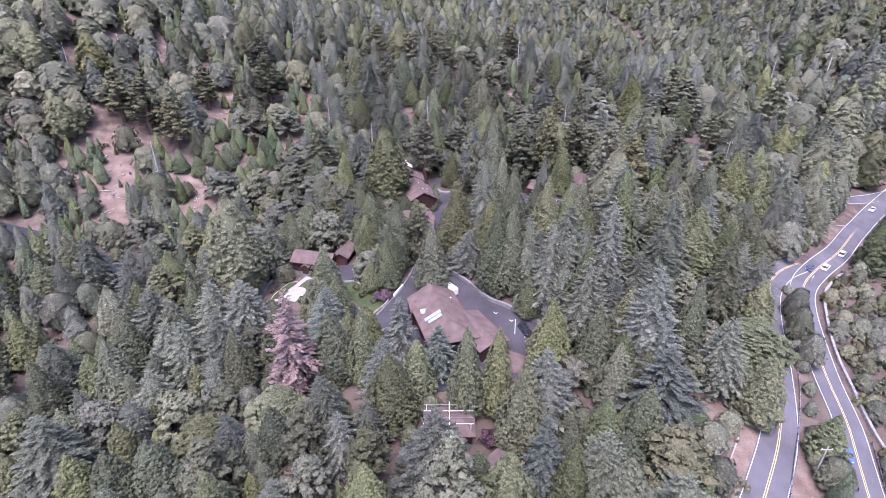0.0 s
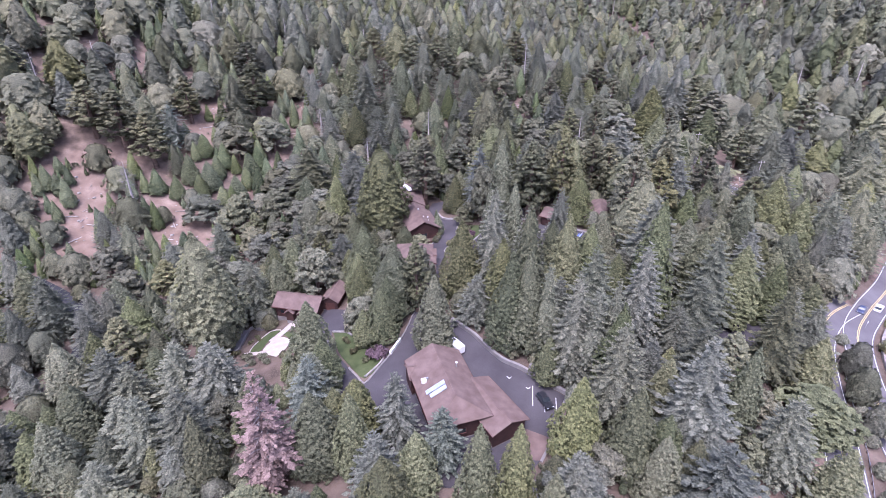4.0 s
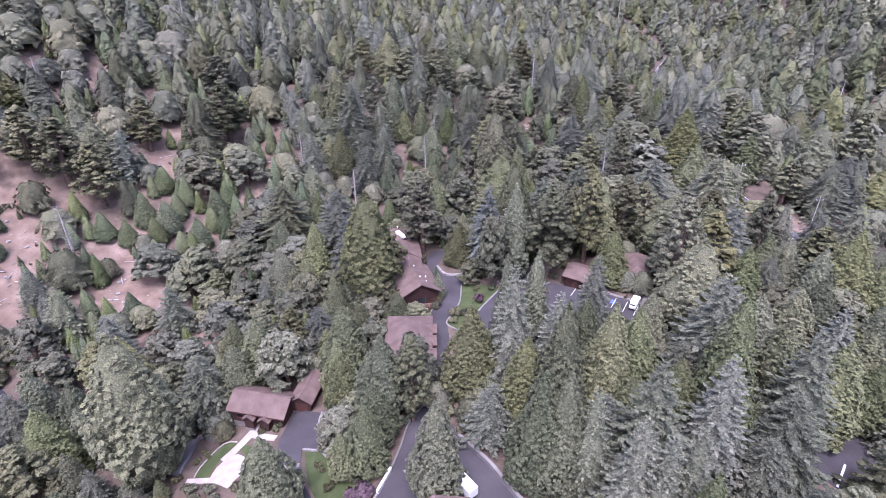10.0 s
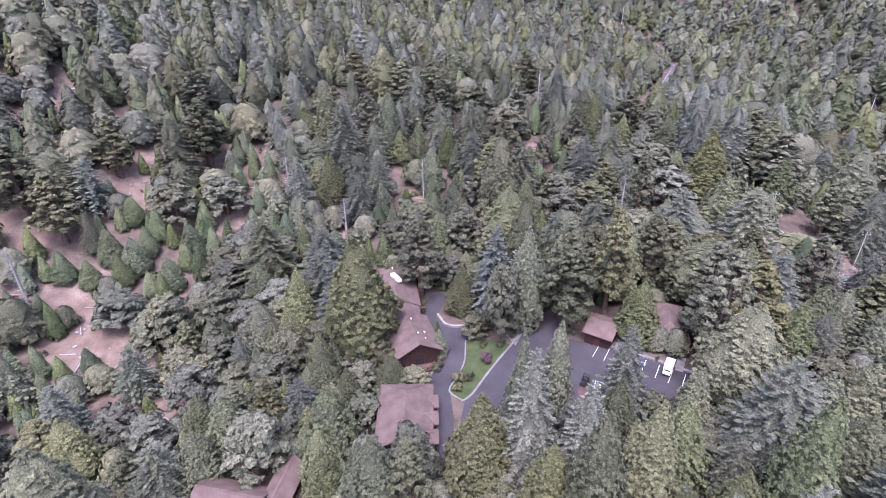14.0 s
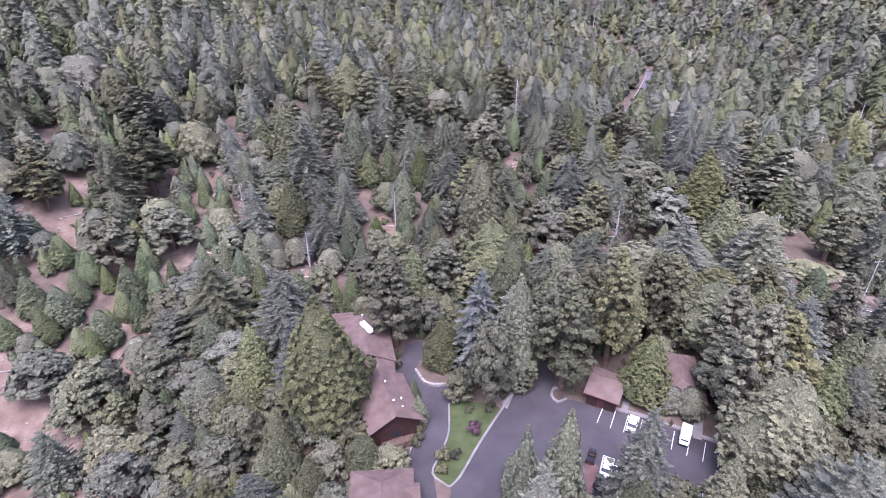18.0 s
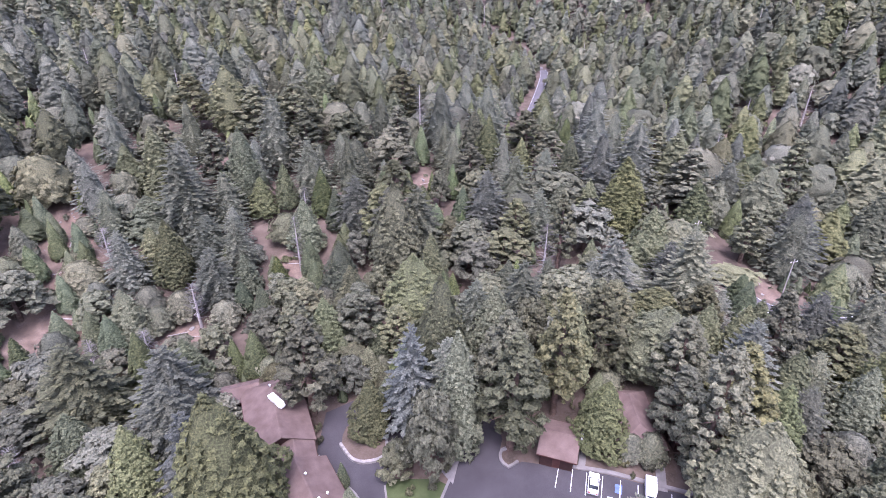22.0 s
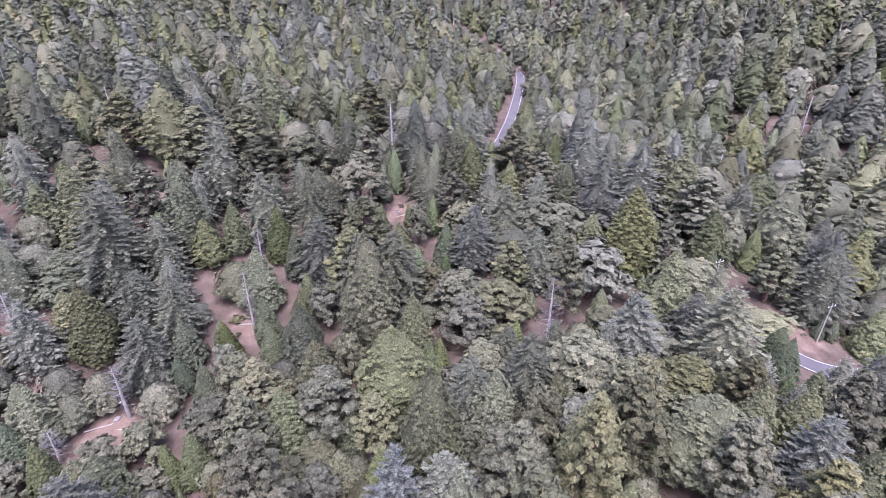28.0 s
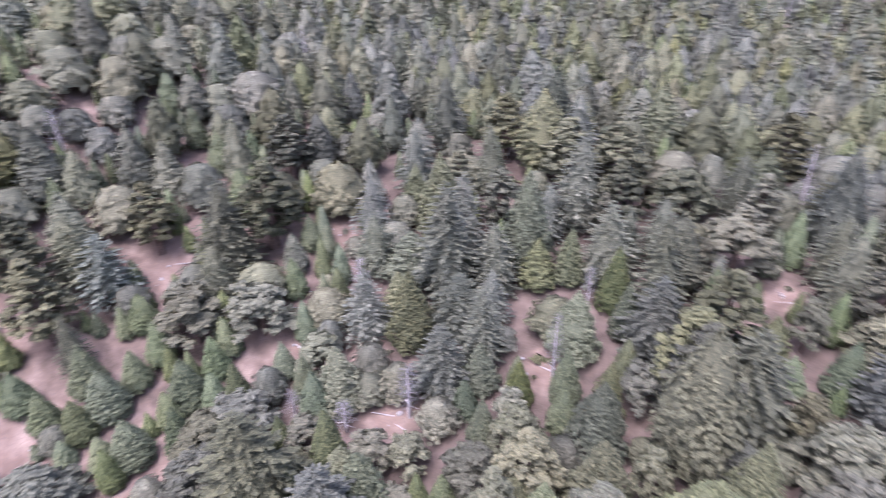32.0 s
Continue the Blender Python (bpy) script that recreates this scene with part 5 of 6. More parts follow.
def make_tree(kind, seed, n):
    """Crown and trunk arrays for one tree of a kind; n triangles of leaves."""
    rng = np.random.default_rng(seed)
    fine = n > 300
    if kind == "cedar":
        form = column if seed % 2 else spire
        return dense(rng, n, form, 0.04, 0.7, 0.17, 3 if fine else 2, 1.75 if fine else 1.4), stem(18, 0.42, rng, 6 if fine else 3)
    if kind == "sapling":
        return dense(rng, n, tent if seed % 2 else spire, 0.03, 0.8, 0.06, 3 if fine else 2, 1.6, 0.5, 0.06), stem(18, 0.3, rng, 4 if fine else 3)
    if kind == "fir":
        if n <= 1100:
            return dense(rng, n, spire if seed % 3 else tent, 0.05, 0.72, 0.13, 2, 1.6, 0.15, 0.15), stem(19, 0.38, rng, 3)
        whorls, per = (21, 10) if n > 1500 else (22, 9) if n > 1000 else (20, 9)
        return tiered(rng, n, spire if seed % 3 else tent, 0.05, whorls, per, 0.3, 0.02, 0.62), stem(19, 0.38, rng, 6 if fine else 3)
    if kind == "spruce":
        whorls, per = (18, 9) if n > 500 else (14, 9) if n > 200 else (9, 6)
        return tiered(rng, n, tent, 0.08, whorls, per, 0.42, 0.05, 0.4, 0.2), stem(19, 0.4, rng, 6, 20 if fine else 0, 4.2, 0.1, -0.2)
    if kind == "red":
        return tiered(rng, n, column, 0.12, 26, 7, 0.1, 0.02, 0.1, 0.4), stem(19.2, 0.4, rng, 7, 40, 4.4, 0.3, 0.1)
    if kind == "pine":
        if seed == 32:
            return dense(rng, n, oval, 0.1, 0.78, 0.16, 3, 1.9, 0.4, 0.14), stem(19.2, 0.45, rng, 7, 12, 4.0, 0.1, 0.15)
        if n <= 1000:
            return dense(rng, n, oval if seed % 3 else spire, 0.12, 0.72, 0.26, 3 if fine else 2, 1.7, 0.3, 0.16, 4.6), stem(19, 0.45, rng, 3)
        many = 80 if n > 2000 else 64
        grow_up = math.sqrt(46 / many)
        lobes = bough_ends(rng, oval if seed % 3 else spire, 0.2, many, 0.75 * grow_up, 1.25 * grow_up)
        return bunched(rng, n, lobes, 11, 1.35, 0.5), stem(19.2, 0.45, rng, 7, 22, 4.0, 0.2, 0.15)
    if kind == "oak":
        if n <= 1000:
            return dense(rng, n, dome, 0.12, 0.78, 0.22, 3 if fine else 2, 1.7, 0.25, 0.14, 9.5), stem(17, 0.6, rng, 3)
        lobes = [(0, 0, 11.6, 2.0), (0, 0, 8.0, 2.6)]
        many = 52 if n > 2000 else 38
        swell = lobing(rng, 0.14)
        for i in range(many):
            a = i * 2.39996 + rng.normal(0, 0.4)
            k = (i + 0.5) / many
            r = 4.2 * math.sqrt(1 - k * 0.92) * rng.uniform(0.72, 1.05) * float(swell(a, k))
            lobes.append((r * math.cos(a), r * math.sin(a), 3.4 + 9.4 * k + rng.normal(0, 0.5), rng.uniform(1.15, 1.75) * math.sqrt(30 / many) ** 0.8))
        return bunched(rng, n, lobes, 7.0, 1.05, 0.25), stem(10.5, 0.4, rng, 6, 12, 4.8, 0.3, 0.9)
    if kind in ("bush", "purple"):
        lobes = [(rng.normal(0, 1.0), rng.normal(0, 1.0), rng.uniform(0.6, 1.6), rng.uniform(0.7, 1.2)) for _ in range(9 if fine else 5)]
        return bunched(rng, n, lobes, 0.5, 1.5, 0.3), stem(1.6, 0.12, rng, 4)
    # a bare dead tree: twigs alone, on a pale stem
    m = min(170, n // 3)
    u = rng.uniform(0.25, 0.99, m)
    a = rng.uniform(0, math.tau, m)
    r = 2.3 * (1.05 - u) * rng.uniform(0.2, 1.1, m)
    p = np.stack((r * np.cos(a), r * np.sin(a), 20 * u + 0.3 * r), 1)
    w = unit(np.stack((np.cos(a), np.sin(a), np.full(m, 0.25)), 1) + rng.normal(0, 0.3, (m, 3)))
    return crown_of([kites(p, w, np.full(m, 1.2), np.full(m, 0.04), rng)], 0.2, 8), stem(20, 0.3, rng, 6, 34, 2.6, 0.22, 0.2)


STOCK, MESHES, SIZES = {}, {}, {}


def stock(kind, variant, n):
    key = (kind, variant, n)
    if key not in STOCK:
        STOCK[key] = make_tree(kind, variant * 7 + len(kind), n)
        leaves = STOCK[key][0][0]
        SIZES[key] = (float(leaves[:, 2].max()), float(np.percentile(np.hypot(leaves[:, 0], leaves[:, 1]), 95)))
    return STOCK[key]


WORDS = {
    "cedar": ("incense_cedar", "dense yellow-green incense cedar on the forest floor", "cedar tree"),
    "fir": ("white_fir", "grey-green layered fir standing in the forest", "fir tree"),
    "sapling": ("young_conifer", "slim dark green young conifer on open dirt", "young tree"),
    "spruce": ("spruce", "blue-green spruce with drooping tiers of branches", "spruce tree"),
    "pine": ("pine", "tall grey-green pine with open clumped crown", "pine tree"),
    "red": ("dead_pine", "dead pine with pinkish brown needles", "dead tree"),
    "oak": ("oak", "rounded grey-green oak with clumped crown", "oak tree"),
    "bush": ("bush", "low olive-green bush on the slope", "bush"),
    "purple": ("plum_bush", "dark purple-leaved bush beside the pavement", "bush"),
    "snag": ("dead_snag", "bare grey dead tree with pale twigs", "dead tree"),
}
PLANTED = []


def plant(kind, x, y, tall, wide=None, variant=0, n=None, z=None, turn=0.0):
    """One tree of its own, with trunk and crown, tall metres high and wide metres in diameter."""
    key = (kind, variant, n or max(560 if tall > 6 else 240, fineness(kind, x, y, tall)))
    if key not in MESHES:
        (cv, cf, cn, ct), (tv, tf) = stock(*key)
        leaf = LEAF["grey" if kind == "snag" else "broad" if kind == "pine" and variant == 4 else kind]
        MESHES[key] = (raw_mesh("crown", cv, cf, [leaf], cn, ct), raw_mesh("trunk", tv, tf, [GREY_WOOD if kind in ("snag", "red") else BARK]))
    name, label, category = WORDS[kind]
    high, reach = SIZES[key]
    s = tall / high
    q = s if wide is None else wide * (1.0 if kind in ("oak", "pine", "bush", "purple", "snag") else 1.2) / (2 * reach)
    e = empty(name, Matrix.LocRotScale((x, y, land(x, y) if z is None else z), Euler((0, 0, turn)), (q, q, s)), label, category, "forest trees")
    for part_name, me in zip(("crown", "trunk"), MESHES[key]):
        o = new(part_name, me)
        o.parent = e
    PLANTED.append((x, y, q * reach))
    return e


def fineness(kind, x, y, tall):
    """Leaf triangles for a tree, by how near the flight passes it."""
    if kind == "bush":
        return 260 if 60 < y < 220 and abs(x) < 70 else 60
    if y < 42 or abs(x) > 70 + 0.95 * max(0.0, y):
        return 60
    d2 = x * x * 0.8 + max(0.0, y - 190.0) ** 2 + max(0.0, 100.0 - y) ** 2 + 6400.0
    want = 6000.0 * (7500.0 / d2) ** 1.25 * min(1.3, (tall / 20.0) ** 1.4)
    return next((q for q in (3800, 2600, 1600, 1000, 600, 360, 210, 130) if want > q * 0.8), 90)


def raw_mesh(name, v, f, mats, ways=None, tone=None):
    me = bpy.data.meshes.new(name)
    me.vertices.add(len(v))
    me.vertices.foreach_set("co", np.asarray(v, dtype=np.float32).ravel())
    f = np.asarray(f, dtype=np.int32)
    me.loops.add(f.size)
    me.loops.foreach_set("vertex_index", f.ravel())
    me.polygons.add(len(f))
    me.polygons.foreach_set("loop_start", np.arange(0, f.size, 3, dtype=np.int32))
    for m in mats:
        me.materials.append(m)
    me.update(calc_edges=True)
    if ways is not None:
        me.normals_split_custom_set_from_vertices(ways.tolist())
    if tone is not None:
        me.attributes.new("tone", "FLOAT", "POINT").data.foreach_set("value", tone.astype(np.float32))
    return me

# ---- trees that stand out, each in its own place ----
random.seed(7)
plant("cedar", -2.8, 119.3, 20.2, 8.2, 0)
plant("cedar", 13.8, 119.8, 24.3, 8.8, 1)
plant("cedar", 17.2, 118.8, 25.1, 8.2, 2)
plant("fir", 7.2, 129.7, 12.6, 7.9, 3)
plant("fir", 21.3, 117.6, 22.9, 6.2, 0)
plant("fir", 31.2, 119.7, 25.8, 9.2, 1)
plant("fir", 25.3, 109.6, 25.9, 7.4, 2)
plant("fir", 32.5, 108.3, 26.4, 6.5, 3)
plant("fir", 49.5, 116.7, 14.7, 8.2, 0)
plant("fir", 61.0, 128.8, 25.4, 8.7, 1)
plant("cedar", 32.0, 102.6, 25.6, 7.7, 2)
plant("fir", 19.8, 139.1, 24.4, 8.5, 3)
plant("cedar", 13.1, 131.8, 20.8, 8.8, 0)
plant("cedar", 3.9, 141.6, 21.4, 9.9, 1)
plant("fir", 50.5, 140.7, 26.7, 12.7, 2)
plant("cedar", 68.3, 201.7, 11.7, 15.1, 3)
plant("fir", 29.1, 108.6, 23.8, 7.8, 0)
plant("cedar", 70.1, 132.4, 21.2, 10.7, 1)
plant("cedar", -15.1, 125.2, 14.9, 7.0, 2)
plant("fir", 30.3, 153.1, 23.0, 8.1, 3)
plant("cedar", 41.8, 177.2, 15.1, 8.6, 0)
plant("cedar", 3.4, 194.5, 13.5, 7.2, 1)
plant("oak", 11.8, 180.6, 21.2, 9.7, 2)
plant("cedar", 17.7, 185.2, 26.9, 8.5, 3)
plant("pine", 26.8, 181.6, 25.7, 11.5, 0)
plant("pine", 60.5, 188.4, 17.9, 16.9, 4)
plant("pine", 63.1, 171.4, 22.9, 12.1, 2)
plant("pine", 53.3, 156.8, 24.4, 15.5, 4)
plant("cedar", 17.8, 151.7, 26.2, 7.0, 0)
plant("cedar", 11.2, 148.8, 27.2, 5.7, 1)
plant("pine", -46.9, 314.0, 8.1, 19.4, 2)
plant("pine", 17.2, 238.2, 28.7, 13.8, 4)
plant("pine", 56.9, 252.6, 10.7, 15.5, 0)
plant("oak", 41.5, 243.6, 4.3, 16.6, 1)
plant("pine", 19.6, 203.1, 25.8, 10.5, 4)
plant("cedar", 32.0, 205.9, 17.6, 9.1, 3)
plant("pine", 41.6, 191.4, 22.8, 10.6, 4)
plant("pine", 48.3, 191.7, 23.0, 10.2, 1)
plant("cedar", 3.0, 238.0, 16.5, 8.8, 2)
plant("cedar", -46.5, 274.1, 13.0, 13.7, 3)
plant("fir", -30.2, 262.2, 13.7, 13.9, 0)
plant("fir", 70.1, 219.0, 8.5, 13.3, 1)
plant("cedar", -9.9, 77.0, 18.2, 9.2, 2)
plant("cedar", -32.4, 78.1, 11.7, 12.1, 3)
plant("cedar", -17.0, 96.7, 14.5, 8.3, 0)
plant("cedar", 22.9, 91.6, 18.5, 7.9, 1)
plant("fir", 31.8, 99.7, 23.1, 9.5, 2)
plant("fir", 44.1, 93.0, 27.8, 11.8, 3)
plant("cedar", 75.5, 103.6, 11.2, 15.2, 0)
plant("spruce", 43.6, 80.3, 19.0, 11.8, 1)
plant("cedar", -46.0, 73.9, 11.1, 10.8, 2)
plant("cedar", 31.6, 88.4, 20.6, 7.9, 3)
plant("cedar", -52.5, 66.9, 13.9, 8.6, 0)
plant("fir", 10.5, 262.2, 17.7, 10.7, 1)
plant("fir", -28.2, 245.4, 16.5, 9.1, 2)
plant("pine", 44.4, 232.3, 13.0, 14.1, 3)
plant("fir", 24.1, 239.3, 7.1, 9.2, 0)
plant("pine", 94.5, 229.5, 10.6, 16.9, 1)
plant("pine", 54.8, 174.2, 17.3, 10.1, 2)
plant("pine", 12.5, 212.4, 14.5, 8.6, 3)
plant("snag", -7.1, 251.4, 17.1, 4.2, 0)
plant("pine", 103.8, 216.7, 3.8, 13.7, 1)
plant("pine", 153.9, 252.0, 28.8, 13.4, 2)
plant("spruce", -9.4, 95.2, 16.6, 6.5, 0)
plant("spruce", -1.1, 90.3, 12.8, 6.4, 3)
plant("pine", -57.9, 130.6, 34.5, 16.5, 4)
plant("fir", -27.2, 105.3, 14.5, 7.5, 1)
plant("cedar", -21.3, 97.3, 12.5, 6.0, 2)
plant("cedar", -19.4, 124.3, 10.0, 5.0, 3)
plant("cedar", -24.5, 100.5, 11.0, 5.6, 0)
plant("spruce", -26.4, 99.7, 18.6, 7.7, 2)
plant("cedar", -16.6, 89.0, 19.0, 6.4, 0)
plant("red", -31.1, 87.4, 27.0, 8.0, 0)
plant("pine", -20.4, 180.9, 32.4, 17.5, 4)
plant("oak", -7.3, 142.7, 14.8, 9.7, 1)
plant("cedar", -23.4, 146.2, 13.5, 6.7, 0)
plant("oak", -35.9, 149.9, 15.7, 13.1, 2)
plant("oak", -78.6, 193.4, 6.7, 7.0, 2)
plant("oak", -58.7, 196.0, 15.8, 12.6, 0)
plant("cedar", 18.2, 127.8, 31.0, 9.3, 0)
plant("fir", 42.2, 120.8, 26.6, 8.3, 2)
plant("cedar", 47.3, 129.3, 32.1, 9.6, 0)
plant("fir", 71.7, 116.1, 24.3, 8.8, 3)
plant("oak", 90.8, 160.4, 12.0, 12.6, 1)
plant("cedar", 57.1, 100.1, 21.2, 6.4, 1)
plant("pine", 82.0, 182.9, 23.0, 9.6, 2)
plant("oak", 31.3, 198.4, 12.0, 12.6, 1)
plant("oak", 44.5, 198.8, 12.0, 12.6, 3)
plant("spruce", -27.2, 190.9, 21.8, 9.5, 0)
plant("fir", 11.7, 141.7, 29.1, 8.7, 3)
plant("cedar", 28.4, 134.6, 25.2, 8.9, 2)
plant("pine", -7.4, 135.0, 20.6, 7.1, 1)
plant("cedar", -22.2, 150.8, 19.2, 9.6, 0)
plant("oak", -75.0, 191.3, 12.0, 12.6, 3)
plant("oak", -50.4, 193.2, 12.0, 12.6, 1)
plant("oak", -64.8, 215.0, 7.4, 7.7, 0)
plant("pine", -7.2, 203.6, 24.5, 11.7, 2)
plant("spruce", 11.5, 193.5, 23.9, 9.3, 2)
plant("oak", 36.7, 231.3, 12.0, 12.6, 1)
plant("oak", 9.2, 249.2, 10.9, 9.7, 2)
plant("pine", 52.9, 165.4, 29.6, 10.2, 3)
plant("oak", -61.1, 211.9, 12.0, 12.6, 0)
plant("oak", -73.8, 248.4, 15.0, 15.8, 2)
plant("oak", -36.4, 176.0, 14.7, 10.4, 2)
plant("oak", -70.5, 191.1, 17.1, 11.5, 0)
plant("sapling", -78.6, 223.0, 9.0, 4.5, 1)
plant("sapling", -21.8, 241.2, 9.0, 4.5, 1)
plant("fir", -36.4, 271.5, 28.1, 12.5, 2)
plant("fir", -76.7, 267.2, 11.4, 5.7, 2)
plant("snag", -56.3, 264.6, 11.6, 5.8, 0)
plant("pine", 17.6, 245.2, 23.0, 12.7, 1)
plant("pine", 51.0, 241.5, 15.3, 8.4, 3)
plant("fir", 49.0, 216.4, 13.7, 6.8, 3)
plant("pine", 57.8, 228.2, 23.0, 7.9, 2)
plant("oak", 37.4, 200.4, 17.4, 9.6, 2)
plant("pine", 37.3, 186.3, 28.6, 8.6, 0)
plant("fir", -36.8, 284.3, 22.3, 11.2, 3)
plant("fir", -1.1, 280.8, 20.0, 10.0, 1)
plant("fir", 10.1, 272.2, 24.4, 8.7, 3)
plant("cedar", -38.9, 255.2, 19.0, 8.9, 1)
plant("oak", -10.0, 234.3, 12.0, 10.6, 1)
plant("sapling", 4.8, 266.1, 13.0, 6.0, 0)
plant("fir", -22.3, 253.4, 19.0, 7.4, 2)
plant("cedar", 24.0, 228.5, 19.0, 8.0, 3)
plant("pine", 113.9, 225.1, 16.5, 9.1, 2)
plant("fir", 63.1, 211.9, 19.0, 9.5, 1)
plant("pine", 58.8, 181.0, 21.6, 10.5, 3)
plant("oak", 11.7, 231.4, 12.0, 6.5, 1)
plant("cedar", 4.6, 79.2, 21.7, 6.6, 0)
plant("cedar", 10.6, 79.5, 21.4, 6.4, 0)
plant("oak", 108.9, 151.0, 12.0, 12.6, 2)
plant("cedar", -31.4, 71.6, 13.2, 6.6, 1)
plant("cedar", -11.6, 53.7, 19.0, 7.3, 2)
plant("pine", 1.2, 53.6, 24.4, 10.2, 2)
plant("cedar", 14.5, 71.7, 21.2, 8.1, 1)
plant("spruce", 16.4, 60.6, 20.8, 6.5, 1)
plant("cedar", 30.3, 72.1, 13.0, 6.5, 0)
plant("cedar", 20.7, 58.2, 19.0, 6.0, 2)
plant("cedar", -43.6, 88.6, 19.0, 6.2, 3)
plant("cedar", -82.8, 110.6, 14.0, 6.9, 0)
plant("cedar", -91.2, 104.9, 12.8, 6.4, 3)
plant("pine", -111.6, 257.7, 20.0, 12.4, 1)
plant("spruce", -113.0, 242.5, 18.0, 11.2, 3)
plant("fir", -122.0, 275.1, 15.0, 9.3, 3)
plant("oak", -79.2, 256.5, 11.0, 14.3, 1)
plant("sapling", -101.4, 279.7, 13.0, 8.1, 0)
plant("sapling", -97.6, 257.8, 7.0, 4.3, 2)
plant("fir", -95.4, 245.4, 10.0, 6.2, 2)
plant("fir", -106.5, 225.7, 14.0, 6.0, 3)
plant("sapling", -78.3, 228.2, 12.0, 7.4, 2)
plant("sapling", -100.4, 223.2, 12.0, 6.8, 2)
plant("sapling", -92.1, 220.4, 12.0, 7.4, 3)
plant("sapling", -93.6, 214.7, 10.0, 5.8, 3)
plant("sapling", -79.9, 214.5, 11.0, 6.8, 3)
plant("sapling", -84.5, 211.8, 8.0, 4.6, 3)
plant("sapling", -102.4, 213.8, 9.0, 5.6, 2)
plant("sapling", -92.5, 209.7, 6.0, 3.7, 3)
plant("snag", -32.2, 238.4, 13.0, 5.8, 0)
plant("snag", -3.7, 272.9, 10.0, 3.9, 0)
plant("snag", -54.4, 231.7, 8.0, 5.0, 3)
plant("snag", -61.2, 205.4, 10.0, 4.9, 1)
plant("snag", -43.2, 232.3, 8.0, 5.0, 2)
plant("cedar", -44.4, 261.4, 13.0, 8.1, 3)
plant("fir", -23.4, 264.2, 14.0, 6.7, 2)
plant("oak", -9.7, 264.2, 9.0, 11.2, 0)
plant("pine", -6.3, 226.3, 17.0, 10.5, 0)
plant("oak", -54.9, 242.6, 11.0, 10.1, 3)
plant("fir", -64.5, 321.5, 14.0, 8.7, 1)
plant("oak", -66.2, 220.2, 10.0, 13.0, 3)
plant("oak", -44.9, 202.5, 11.0, 14.3, 1)
plant("oak", -71.2, 196.3, 12.0, 10.4, 3)
plant("oak", -83.7, 179.9, 7.0, 8.3, 3)
plant("oak", -62.8, 178.7, 11.0, 11.5, 1)
plant("oak", -56.2, 184.4, 9.0, 9.7, 3)
plant("sapling", -89.5, 185.9, 7.0, 4.3, 2)
plant("oak", -38.6, 169.9, 13.0, 11.5, 3)
plant("pine", -43.3, 161.0, 15.0, 6.2, 1)
plant("pine", -36.0, 158.8, 16.0, 7.4, 2)
plant("cedar", -28.8, 174.3, 14.0, 6.4, 2)
plant("cedar", -22.4, 156.0, 15.0, 6.3, 3)
plant("cedar", -21.2, 163.4, 12.0, 5.9, 1)
plant("oak", -16.3, 175.6, 9.0, 9.4, 1)
plant("cedar", 32.7, 319.0, 17.0, 10.3, 3)
plant("oak", 47.8, 264.6, 12.0, 12.9, 3)
plant("fir", 58.5, 243.1, 16.0, 8.2, 3)
plant("fir", 71.4, 267.9, 16.0, 9.9, 0)
plant("cedar", 117.4, 318.0, 14.0, 8.7, 3)
plant("oak", 133.6, 332.7, 14.0, 17.5, 0)
plant("pine", 117.8, 290.6, 18.0, 11.2, 3)
plant("pine", 89.9, 237.0, 17.0, 9.5, 3)
plant("fir", 94.3, 223.0, 13.0, 6.0, 3)
plant("oak", 89.4, 218.7, 11.0, 8.8, 2)
plant("fir", 80.0, 214.1, 14.0, 8.4, 2)
plant("fir", 58.1, 212.2, 14.0, 8.3, 0)
plant("pine", 56.2, 199.7, 17.0, 10.0, 3)
plant("sapling", 96.7, 206.8, 9.0, 5.5, 3)
plant("fir", 79.9, 189.3, 14.0, 6.5, 0)
plant("fir", 82.5, 198.4, 12.0, 5.7, 2)
plant("cedar", 70.0, 188.4, 17.0, 8.1, 1)
plant("snag", -152.9, 268.6, 14.0, 7.8, 2)
plant("pine", -43.3, 299.5, 18.0, 11.2, 2)
plant("fir", -62.5, 284.7, 18.0, 8.8, 1)
plant("cedar", -55.4, 297.6, 14.0, 7.5, 0)
plant("fir", -68.5, 326.0, 10.0, 5.5, 3)
plant("sapling", -141.5, 300.1, 14.0, 7.5, 3)
plant("sapling", -127.6, 293.6, 13.0, 6.5, 0)
plant("sapling", -115.5, 289.1, 13.0, 7.0, 1)
plant("sapling", -109.0, 295.9, 12.0, 6.1, 0)
plant("sapling", -77.1, 275.7, 10.0, 5.4, 1)
plant("sapling", -64.5, 261.0, 9.0, 3.5, 0)
plant("sapling", -100.1, 239.2, 10.0, 6.2, 1)
plant("sapling", -91.4, 227.5, 10.0, 5.3, 3)
plant("sapling", -72.9, 219.7, 11.0, 5.3, 0)
plant("sapling", -110.0, 214.6, 10.0, 6.2, 0)
plant("sapling", -62.9, 240.7, 9.0, 4.8, 2)
plant("sapling", -78.7, 241.4, 10.0, 5.6, 0)
plant("oak", -61.9, 225.7, 11.0, 13.4, 0)
plant("oak", -56.0, 248.9, 9.0, 6.8, 1)
plant("oak", -44.2, 246.0, 8.0, 8.8, 0)
plant("oak", -62.0, 234.3, 9.0, 8.0, 2)
plant("oak", -12.8, 240.9, 10.0, 6.6, 2)
plant("oak", -48.6, 226.2, 9.0, 7.8, 3)
plant("oak", -34.6, 226.5, 10.0, 8.8, 2)
plant("oak", -27.7, 227.8, 9.0, 7.8, 0)
plant("cedar", -20.7, 247.4, 12.0, 6.5, 0)
